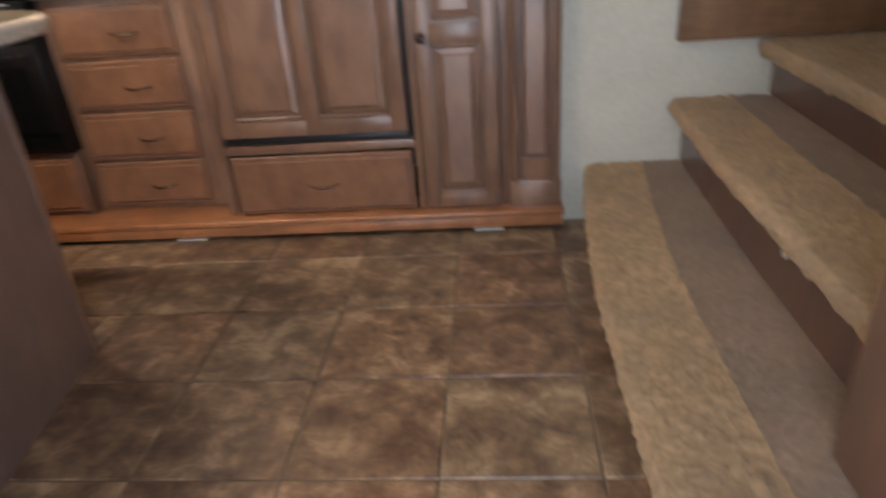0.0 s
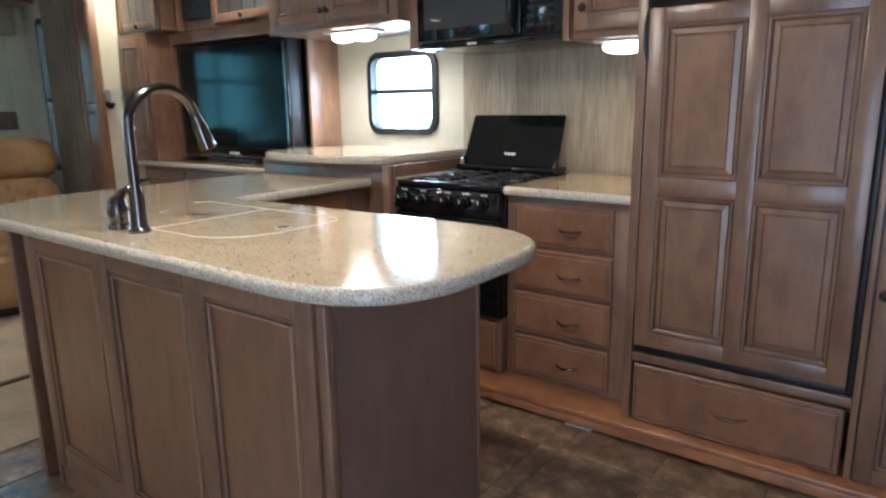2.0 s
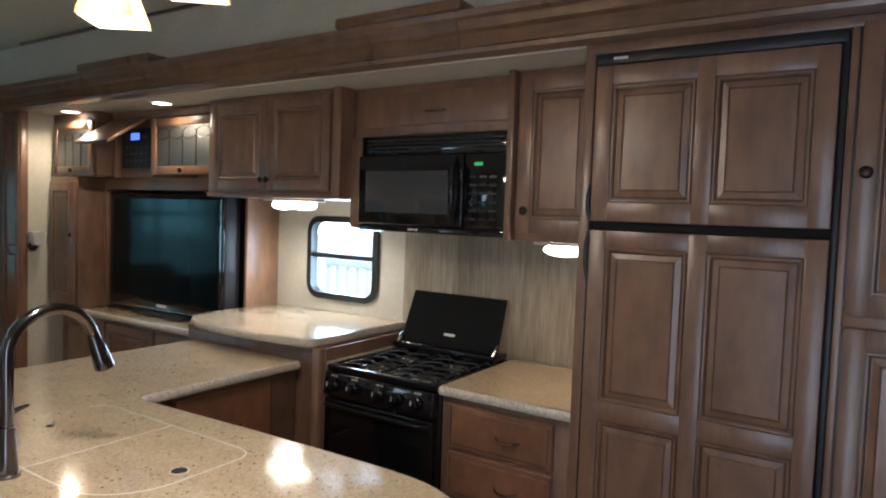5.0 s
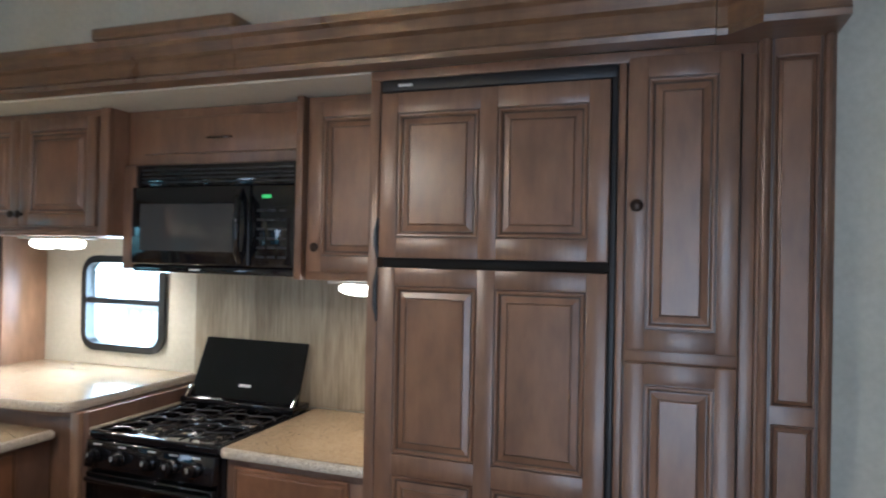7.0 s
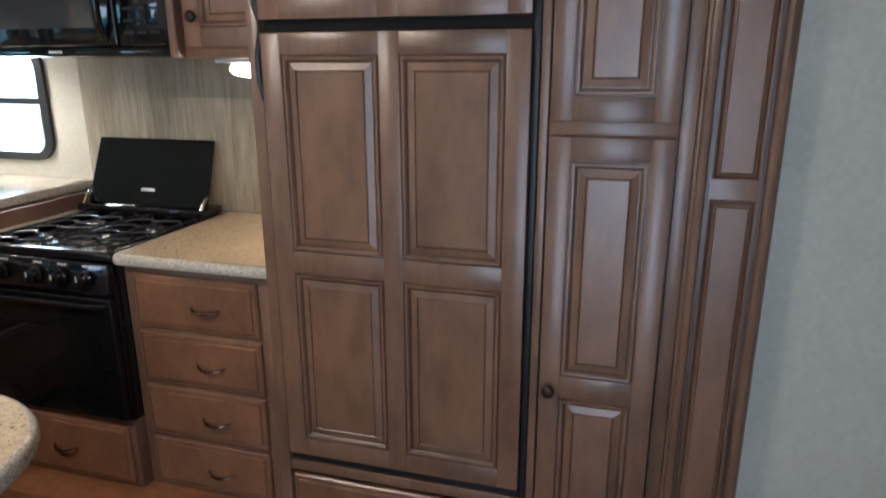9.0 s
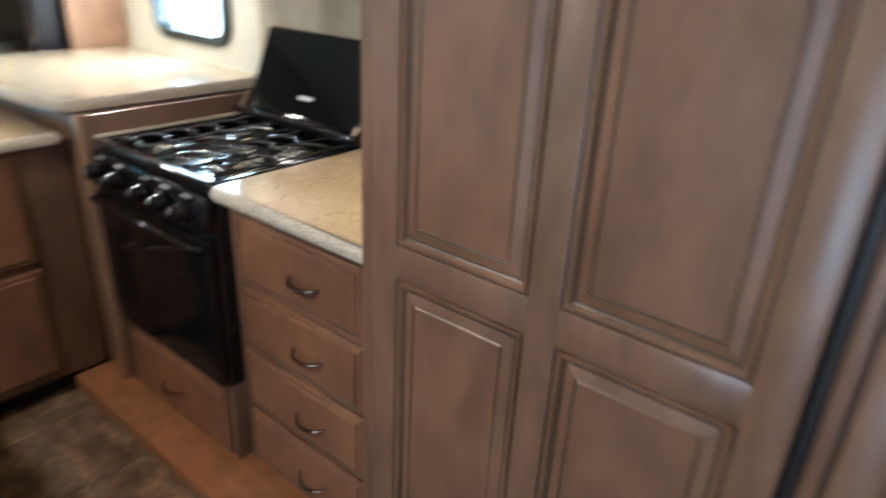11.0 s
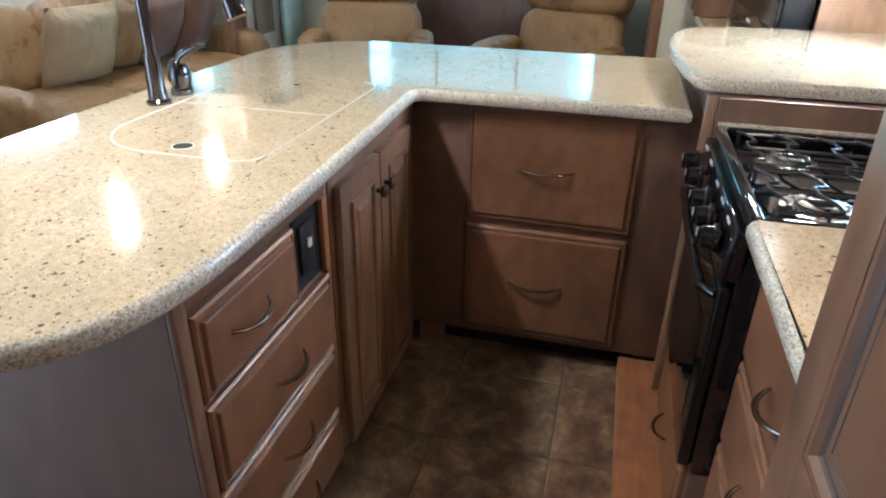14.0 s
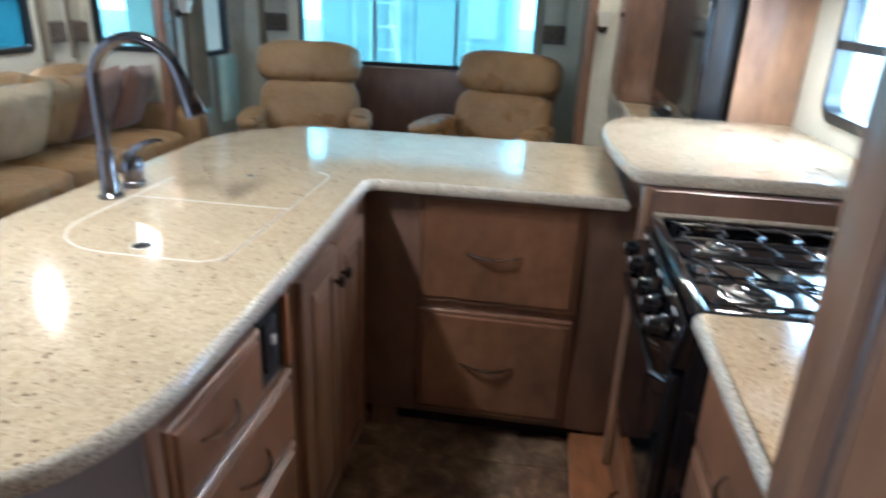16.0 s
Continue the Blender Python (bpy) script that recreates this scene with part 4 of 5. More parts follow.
def microwave():
    t = thing("microwave", pose(-1.31, 3.13, 1.492), "glossy black microwave oven under a maple cabinet", "microwave")
    W = 0.375
    part("body", box_bm(-W, W, 0.012, 0.49, 0.0, 0.42, 0.006), M_BLACK, t)
    vent = part("vent", box_bm(-W, W, 0.0, 0.012, 0.335, 0.418, 0.004), M_BLACK, t)
    for k in range(4):
        part("slot", box_bm(-W + 0.03, W - 0.03, -0.002, 0.001, 0.348 + k * 0.016, 0.354 + k * 0.016, 0.001), M_BLACKM, vent)
    d = part("door", box_bm(-W, 0.175, -0.022, 0.011, 0.03, 0.332, 0.008, 3), M_BLACK, t, "black glass microwave door")
    part("door_window", box_bm(-W + 0.045, 0.105, -0.0235, -0.0215, 0.085, 0.265, 0.0), M_MWGLASS, d)
    hp = [(0.135, -0.022, 0.05), (0.145, -0.055, 0.09), (0.150, -0.066, 0.18), (0.145, -0.055, 0.275), (0.135, -0.022, 0.315)]
    part("handle", tube_bm(hp, 0.013, 12), M_BLACK, d, "curved glossy black handle")
    c = part("control_panel", box_bm(0.179, W, -0.016, 0.011, 0.03, 0.332, 0.005), M_BLACK, t)
    part("display", box_bm(0.225, 0.262, -0.0175, -0.0155, 0.284, 0.297), M_GREEN, c, "green digits on a dark display")
    for r in range(6):
        for q in range(3):
            part("key", box_bm(0.205 + q * 0.045, 0.237 + q * 0.045, -0.0175, -0.0155, 0.065 + r * 0.034, 0.073 + r * 0.034), M_BLACKM, c)
    part("lower_rim", box_bm(-W, W, -0.01, 0.012, 0.0, 0.028, 0.005), M_BLACK, t)
    part("logo", box_bm(-0.10, -0.05, -0.0112, -0.0098, 0.010, 0.018), M_LOGO, t)


upper_left()
upper_right()
microwave_cabinet()
microwave()


def light_unit(name, x, y, z, w, d, lobes, label):
    """Lit glass lobes side by side on a base fixed under a cabinet."""
    t = thing(name, pose(x, y, z), label, "light")
    part("base", box_bm(-w / 2 - 0.02, w / 2 + 0.02, -d / 2, d / 2, -0.012, 0.0, 0.004), M_WHITE, t)
    for k in range(lobes):
        bm = cushion_bm(w / lobes * 0.97, d * 0.8, 0.05, 2.2)
        part("diffuser", place(bm, Matrix.Translation((w * ((k + 0.5) / lobes - 0.5), 0, -0.030))), M_LAMP, t, "lit frosted diffuser")


light_unit("under_cabinet_light", -2.20, 3.22, 1.627, 0.29, 0.12, 2, "lit two-lobed under-cabinet light above the raised worktop")
light_unit("under_cabinet_light", -0.72, 3.20, 1.484, 0.18, 0.10, 1, "lit under-cabinet light above the worktop")


def puck(x, y, z, where):
    t = thing("ceiling_light", pose(x, y, z), "lit round recessed puck light in the %s ceiling" % where, "light", "puck lights")
    part("rim", lathe_bm([(0.062, 0), (0.062, -0.006), (0.052, -0.010), (0.050, -0.004)], 28), M_WHITE, t)
    part("diffuser", lathe_bm([(0.049, -0.003), (0.045, -0.009), (0.02, -0.012), (0.002, -0.0125)], 28), M_LAMP, t)


for px, py in SLIDE_PUCKS:
    puck(px, py, ZS, "slide-out")
for px, py in SOFA_PUCKS:
    puck(px, py, 2.1, "sofa")


def pendant(x, y, z):
    """A square tapering glass shade on a rod; z is the shade's lower rim."""
    t = thing("pendant_lamp", pose(x, y, z), "lit pendant lamp with a tapered amber glass shade", "lamp", "pendant lamps over the island")
    bm = bmesh.new()
    rings = [(0.058, 0.0), (0.056, 0.015), (0.030, 0.092), (0.027, 0.095), (0.0255, 0.091), (0.053, 0.015), (0.055, 0.0)]
    loops = [[bm.verts.new((sx * r, sy * r, h)) for sx, sy in ((-1, -1), (1, -1), (1, 1), (-1, 1))] for r, h in rings]
    for a, b in zip(loops, loops[1:] + loops[:1]):
        for k in range(4):
            bm.faces.new((a[k], a[(k + 1) % 4], b[(k + 1) % 4], b[k]))
    part("shade", place(bm, Matrix.Rotation(radians(38), 4, "Z")), M_SHADE, t, "amber frosted glass shade", False)
    part("holder", lathe_bm([(0.022, 0.092), (0.022, 0.150), (0.016, 0.18), (0.006, 0.19)], 20), M_KNOB, t)
    part("rod", tube_bm([(0, 0, 0.185), (0, 0, ZC - z - 0.015)], 0.005, 8), M_KNOB, t)
    part("canopy", lathe_bm([(0.05, ZC - z - 0.001), (0.05, ZC - z - 0.012), (0.03, ZC - z - 0.025), (0.006, ZC - z - 0.03)], 24), M_KNOB, t)


for px, py, pz in PENDANTS:
    pendant(px, py, pz)


# ---- television wall ----
def tv_wall():
    t = thing("entertainment_cabinet", pose(0, 0, 0), "maple entertainment cabinet with leaded glass doors", "cabinet")
    part("divider", box_bm(-2.716, -2.693, 3.345, YB - 0.003, 0.90, 1.66, 0.003), M_PINKWOOD, t, "tan wooden side panel")
    part("back", box_bm(-3.884, -2.717, 3.50, 3.52, 0.90, 1.68), M_RECESS_SHADE, t)
    part("top_rail", box_bm(-3.914, -2.693, 3.215, 3.50, 1.662, 1.735, 0.003), M_WOOD, t)
    part("stile", box_bm(-3.914, -3.885, 3.215, 3.50, 0.90, 1.661, 0.003), M_WOOD, t)
    part("header", box_bm(-4.245, -2.704, 3.16, 3.50, 2.085, ZS - 0.002, 0.003), M_WOOD, t)
    part("side_column", box_bm(-4.245, -3.915, 3.045, 3.50, 0.90, 1.735, 0.003), M_WOOD, t)
    thing_part(t, "door", -4.225, -3.935, 0.93, 1.70, 3.045)
    part("corner_box", box_bm(-4.245, -3.735, 3.060, 3.164, 1.737, 1.752, 0.003), M_WOOD, t)
    part("corner_box", box_bm(-4.245, -3.735, 3.060, 3.164, 2.075, ZS - 0.003, 0.003), M_WOOD, t)
    for x0, x1 in ((-4.245, -4.222), (-3.752, -3.735)):
        part("corner_box", box_bm(x0, x1, 3.060, 3.164, 1.753, 2.074, 0.003), M_WOOD, t)
    part("shelf_back", box_bm(-4.245, -2.704, 3.47, 3.49, 1.737, 2.084), M_SHELF, t)
    for x0, x1 in ((-4.245, -4.215), (-3.745, -3.715), (-3.345, -3.315), (-2.725, -2.704)):
        part("upright", box_bm(x0, x1, 3.165, 3.468, 1.736, 2.084, 0.003), M_WOOD, t)
    part("radio_panel", box_bm(-3.714, -3.346, 3.21, 3.24, 1.737, 2.084), M_WOOD, t)
    for x0, x1, dy in ((-4.215, -3.755, -0.104), (-3.310, -2.735, 0.0)):
        d = part("glass_door", box_bm(x0, x0 + 0.045, 3.145 + dy, 3.164 + dy, 1.75, 2.075, 0.004), M_PANEL, t, "maple door with leaded glass")
        part("stile", box_bm(x1 - 0.045, x1, 3.145 + dy, 3.164 + dy, 1.75, 2.075, 0.004), M_PANEL, d)
        part("rail", box_bm(x0 + 0.045, x1 - 0.045, 3.1455 + dy, 3.164 + dy, 1.75, 1.797, 0.004), M_PANEL, d)
        part("rail", box_bm(x0 + 0.045, x1 - 0.045, 3.1455 + dy, 3.164 + dy, 2.03, 2.075, 0.004), M_PANEL, d)
        part("pane", box_bm(x0 + 0.044, x1 - 0.044, 3.153 + dy, 3.156 + dy, 1.796, 2.031), M_LEADED, d)
        n = 4
        for k in range(1, n):
            x = x0 + 0.045 + (x1 - x0 - 0.09) * k / n
            part("lead", box_bm(x - 0.0025, x + 0.0025, 3.150 + dy, 3.1525 + dy, 1.797, 1.97), M_KNOB, d)
        for k in range(n):
            cx = x0 + 0.045 + (x1 - x0 - 0.09) * (k + 0.5) / n
            rr = (x1 - x0 - 0.09) / n * 0.5
            pts = [(cx + rr * math.cos(a), 3.151 + dy, 1.985 + rr * 0.55 * math.sin(a)) for a in (2 * math.pi * j / 16 for j in range(17))]
            part("lead", tube_bm(pts, 0.0022, 5), M_KNOB, d)
        part("knob", lathe_bm([(0.006, 0), (0.014, 0.008), (0.013, 0.018), (0.005, 0.021)], 16, None, ((x0 + x1) / 2, 3.145 + dy, 1.773), "y"), M_KNOB, d)

    part("lifted_flap", place(box_bm(-3.705, -3.355, -0.018, 0.0, -0.30, 0.0, 0.004), Matrix.Translation((0, 3.162, 2.082)) @ Matrix.Rotation(radians(-56), 4, "X")), M_PANEL, t, "lifted maple flap above the radio")


def thing_part(parent, name, x0, x1, z0, z1, y):
    d = part(name, box_bm(x0, x1, y - 0.018, y - 0.001, z0, z1, 0.004), M_WOOD, parent)
    part("panel", place(raised_panel_bm(x0 + 0.045, x1 - 0.045, z0 + 0.05, z1 - 0.05, 0), Matrix.Translation((0, y - 0.0185, 0))), [M_PANEL, M_GLAZE], d)
    part("knob", lathe_bm([(0.006, 0), (0.014, 0.008), (0.013, 0.018), (0.005, 0.021)], 16, None, (x1 - 0.022, y - 0.018, (z0 + z1) / 2 + 0.05), "y"), M_KNOB, d)
    return d


tv_wall()


def television():
    t = thing("television", pose(-3.30, 3.232, 0.925), "large black flat television in the cabinet recess", "television")
    part("casing", box_bm(-0.555, 0.555, 0.006, 0.11, 0.0, 0.715, 0.008), M_BLACKM, t)
    b = part("bezel", box_bm(-0.555, 0.555, -0.012, 0.005, 0.0, 0.715, 0.006, 3), M_BLACK, t)
    part("screen", box_bm(-0.515, 0.515, -0.0135, -0.0115, 0.075, 0.685), M_SCREEN, t, "dark glossy screen")
    part("logo", box_bm(-0.05, 0.05, -0.0135, -0.0115, 0.03, 0.045), M_LOGO, b)
    part("trim_line", box_bm(-0.54, 0.54, -0.0135, -0.0115, 0.012, 0.018), M_CHROME, b)
    # added chrome strip stands in for a pale reflection along the bezel
    part("side_trim", box_bm(0.532, 0.540, -0.0135, -0.0115, 0.02, 0.69), M_CHROME, b)
    part("stand", box_bm(-0.25, 0.25, -0.05, 0.10, -0.026, 0.0, 0.006), M_BLACKM, t)


television()


def radio():
    t = thing("radio", pose(-3.690, 3.208, 1.795), "black built-in radio with a blue display", "radio")
    part("face", box_bm(0, 0.30, -0.016, 0.0, 0, 0.240, 0.005), M_BLACKM, t)
    part("display", box_bm(0.10, 0.19, -0.0175, -0.0155, 0.170, 0.212), M_BLUE, t, "lit blue display")
    for row in range(3):
        for q in range(5):
            part("button", box_bm(0.030 + q * 0.050, 0.060 + q * 0.050, -0.019, -0.0155, 0.035 + row * 0.042, 0.050 + row * 0.042, 0.001), M_MWGLASS, t)
    for x in (0.04, 0.255):
        part("dial", lathe_bm([(0.016, 0), (0.014, 0.012), (0.004, 0.013)], 16, None, (x, -0.016, 0.190), "y"), M_CHROME, t)


radio()


def tv_base():
    t = thing("base_cabinet", pose(0, 0, 0), "low maple base cabinet under the television", "cabinet")
    part("carcass", box_bm(-4.245, -2.69, 3.13, YB - 0.005, 0.081, 0.858, 0.003), M_WOOD, t)
    for k in range(3):
        x0 = -4.22 + k * 0.51
        d = part("door", box_bm(x0, x0 + 0.49, 3.111, 3.129, 0.12, 0.83, 0.004), M_WOOD, t)
        part("panel", place(raised_panel_bm(x0 + 0.05, x0 + 0.44, 0.17, 0.78, 0), Matrix.Translation((0, 3.1105, 0))), [M_PANEL, M_GLAZE], d)


tv_base()
worktop("tv_ledge", round_rect(-4.247, -2.694, 3.06, 3.498, 0.006, 2), 0.897, "beige stone ledge in front of the television")

def sconce(m):
    """A small tapered glass cup on a dark holder, facing local -y."""
    t = thing("wall_sconce", m, "small wall sconce with a tapered white glass cup", "wall lamp", "wall sconces")
    part("backplate", lathe_bm([(0.030, 0.0), (0.030, 0.006), (0.022, 0.012), (0.004, 0.014)], 24, None, (0, 0, -0.045), "y"), M_KNOB, t)
    part("arm", tube_bm([(0, -0.010, -0.045), (0, -0.045, -0.050), (0, -0.055, -0.035)], 0.007, 10), M_KNOB, t, "dark bronze arm")
    bm = bmesh.new()
    rings = [(0.020, -0.035), (0.023, -0.033), (0.043, 0.050), (0.040, 0.050), (0.018, -0.028)]
    loops = [[bm.verts.new((sx * q, -0.055 + sy * q, h)) for sx, sy in ((-1, -1), (1, -1), (1, 1), (-1, 1))] for q, h in rings]
    for a, b in zip(loops, loops[1:]):
        for k in range(4):
            bm.faces.new((a[k], a[(k + 1) % 4], b[(k + 1) % 4], b[k]))
    bm.faces.new(loops[0])
    bm.faces.new(loops[-1])
    part("shade", bm, M_WHITE, t, "frosted white glass cup", False)


sconce(pose(SL0, 2.935, 1.325, 0, 0, 90))
sconce(pose(-4.50, YS, 1.28, 0, 0, 180))


# ---- island and peninsula ----
IY0, IY1, IX1, IXF = 1.465, 2.128, -0.600, -0.688      # island base: near face, galley face, end at either face


def island_outline():
    out = []
    cx, cy, a, b, p = -0.812, 1.805, 0.390, 0.373, 3.1
    for k in range(33):
        u = radians(-90 + 180 * k / 32)
        c, s = math.cos(u), math.sin(u)
        out.append((cx + a * abs(c) ** (2 / p), cy + math.copysign(b * abs(s) ** (2 / p), s)))
    out += [(-1.0, 2.176), (-1.40, 2.163), (-1.762, 2.146), (-1.790, 2.148), (-1.804, 2.163), (-1.807, 2.188), (-1.807, 2.55), (-1.807, 2.896)]
    out += [(-2.535, 2.896), (-2.535, 2.5), (-2.535, 2.05)]
    for k in range(13):
        u = radians(180 + 90 * k / 12)
        out.append((-2.110 + 0.425 * math.cos(u), 1.857 + 0.425 * math.sin(u)))
    out += [(-1.7, 1.432), (-1.2, 1.432)]
    return out


worktop("island_worktop", island_outline(), 0.912, "L-shaped beige speckled stone island worktop")


def island_base():
    t = thing("island_cabinet", pose(0, 0, 0), "maple kitchen island with panelled back and drawers", "cabinet")
    part("carcass", box_bm(-1.90, IXF - 0.021, IY0 + 0.012, IY1 - 0.012, 0.085, 0.874), M_WOOD, t)
    part("toe_kick", box_bm(-1.90, IXF - 0.03, IY0 + 0.022, IY1 - 0.07, 0.0, 0.084), M_RECESS_SHADE, t)
    part("skirt", box_bm(-1.935, IX1 - 0.004, IY0 + 0.002, IY0 + 0.02, 0.0, 0.084), M_WOOD, t)
    part("end_panel", prism_bm([(IX1 - 0.02, IY0 + 0.022), (IX1 + 0.004, IY0 + 0.022), (IXF + 0.004, IY1 - 0.013), (IXF - 0.02, IY1 - 0.013)], 0.002, 0.874), M_END, t, "plain brown laminate end panel", False)
    part("corner_trim", box_bm(IX1 - 0.022, IX1 + 0.008, IY0 - 0.003, IY0 + 0.021, 0.002, 0.874, 0.006, 3), M_WOOD, t)
    part("corner_trim", box_bm(IXF - 0.02, IXF + 0.006, IY1 - 0.012, IY1 + 0.004, 0.002, 0.874, 0.005, 3), M_WOOD, t)
    part("corner_trim", box_bm(-1.970, -1.937, IY0 - 0.003, IY0 + 0.03, 0.002, 0.874, 0.006, 3), M_WOOD, t)
    # back panelling
    part("back_board", box_bm(-1.935, IX1 - 0.024, IY0, IY0 + 0.011, 0.086, 0.874), M_PANEL, t)
    for x0, x1 in ((IX1 - 0.074, IX1 - 0.024), (-1.062, -0.990), (-1.502, -1.430), (-1.935, -1.880)):
        part("stile", box_bm(x0, x1, IY0 - 0.010, IY0 - 0.0005, 0.086, 0.874, 0.003), M_WOOD, t)
    for x0, x1 in ((-0.989, IX1 - 0.075), (-1.429, -1.063), (-1.879, -1.503)):
        part("rail", box_bm(x0, x1, IY0 - 0.0095, IY0 - 0.0005, 0.830, 0.874, 0.003), M_WOOD, t)
        part("rail", box_bm(x0, x1, IY0 - 0.0095, IY0 - 0.0005, 0.086, 0.165, 0.003), M_WOOD, t)
        # only the left bead takes the dark glaze colour
        for a, b, c, d in ((x0, x0 + 0.010, 0.166, 0.829), (x1 - 0.010, x1, 0.166, 0.829), (x0 + 0.011, x1 - 0.011, 0.166, 0.176), (x0 + 0.011, x1 - 0.011, 0.819, 0.829)):
            part("bead", box_bm(a, b, IY0 - 0.006, IY0 - 0.0005, c, d, 0.002), M_GLAZE if a == x0 else M_WOOD, t)
        # paler wood on these beads paints in the moulding's highlight
        for a, b, c, d in ((x0 + 0.012, x0 + 0.020, 0.178, 0.817), (x1 - 0.020, x1 - 0.012, 0.178, 0.817), (x0 + 0.021, x1 - 0.021, 0.809, 0.817)):
            part("bead", box_bm(a, b, IY0 - 0.009, IY0 - 0.0005, c, d, 0.003), M_PINKWOOD, t)


island_base()


def island_drawers():
    t = thing("drawer_cabinet", pose(-0.632, IY1 - 0.011, 0, 0, 0, 180), "maple island drawers facing the galley", "cabinet")
    part("face_frame", box_bm(0.053, 0.083, -0.012, 0.0, 0.086, 0.873, 0.002), M_WOOD, t)
    part("face_frame", box_bm(0.562, 0.580, -0.012, 0.0, 0.086, 0.873, 0.002), M_WOOD, t)
    part("face_frame", box_bm(0.084, 0.561, -0.011, 0.0, 0.822, 0.873, 0.002), M_WOOD, t)
    d = slab_front(t, "drawer", 0.085, 0.415, 0.648, 0.812, 0.024, "short top drawer front")
    pull(d, 0.225, 0.738, 0.12, -0.024)
    for k, (lo, hi) in enumerate(((0.455, 0.637), (0.265, 0.445), (0.095, 0.255))):
        d = slab_front(t, "drawer", 0.085, 0.560, lo, hi, 0.024)
        pull(d, 0.335, (lo + hi) / 2, 0.12, -0.024)
    # flat near-black sheet paints the niche's shaded depth
    part("niche", box_bm(0.43, 0.56, -0.006, -0.001, 0.655, 0.82), M_RECESS_SHADE, t)
    part("niche_side", box_bm(0.540, 0.561, -0.02, -0.0065, 0.655, 0.821, 0.002), M_LEDGE, t)
    o = part("outlet", box_bm(0.445, 0.505, -0.014, -0.0065, 0.69, 0.80, 0.003), M_BLACKM, t, "black outlet with a white switch")
    part("switch", box_bm(0.468, 0.484, -0.020, -0.014, 0.745, 0.765, 0.002), M_WHITE, o)


island_drawers()


def sink_doors():
    t = thing("sink_cabinet", pose(-1.224, IY1 - 0.011, 0, 0, 0, 180), "maple sink base cabinet with two doors", "cabinet")
    part("face_frame", box_bm(0.0, 0.60, -0.011, 0.0, 0.086, 0.873, 0.002), M_WOOD, t)
    for x0, x1, k in ((0.012, 0.262, 0.235), (0.268, 0.518, 0.295)):
        a = thing_front(t, x0, x1, 0.10, 0.825)
        knob(a, k, 0.735, -0.033)


def thing_front(parent, x0, x1, z0, z1):
    """A panelled door lying on a face frame that is 12 mm proud."""
    d = part("door", box_bm(x0, x1, -0.033, -0.012, z0, z1, 0.004), M_WOOD, parent)
    part("panel", raised_panel_bm(x0 + 0.05, x1 - 0.05, z0 + 0.05, z1 - 0.05, -0.0335), [M_PANEL, M_GLAZE], d)
    return d


sink_doors()


def peninsula():
    t = thing("peninsula_cabinet", pose(-1.872, 2.115, 0, 0, 0, 90), "maple peninsula cabinet with two deep drawers", "cabinet")
    part("carcass", box_bm(0.0, 0.820, 0.0, 0.52, 0.086, 0.874, 0.002), M_PLY, t)
    part("toe_kick", box_bm(0.0, 0.752, 0.07, 0.45, 0.0, 0.085), M_RECESS_SHADE, t)
    part("toe_panel", box_bm(0.753, 0.820, 0.07, 0.45, 0.0, 0.085), M_PLY, t)
    part("toe_block", box_bm(0.02, 0.10, 0.012, 0.069, 0.0, 0.085), M_WOOD, t)
    a = slab_front(t, "drawer", 0.180, 0.672, 0.515, 0.868, 0.022, "deep upper drawer front")
    b = slab_front(t, "drawer", 0.180, 0.672, 0.112, 0.488, 0.022, "deep lower drawer front")
    pull(a, 0.412, 0.692, 0.17, -0.022)
    pull(b, 0.410, 0.305, 0.17, -0.022)
    part("back", box_bm(0.0, 0.752, 0.521, 0.545, 0.002, 0.874, 0.002), M_WOOD, t)
    part("side", box_bm(-0.66, -0.005, 0.17, 0.20, 0.002, 0.874, 0.003), M_WOOD, t)
    part("side", box_bm(-0.004, 0.0, 0.17, 0.52, 0.002, 0.874), M_WOOD, t)


peninsula()


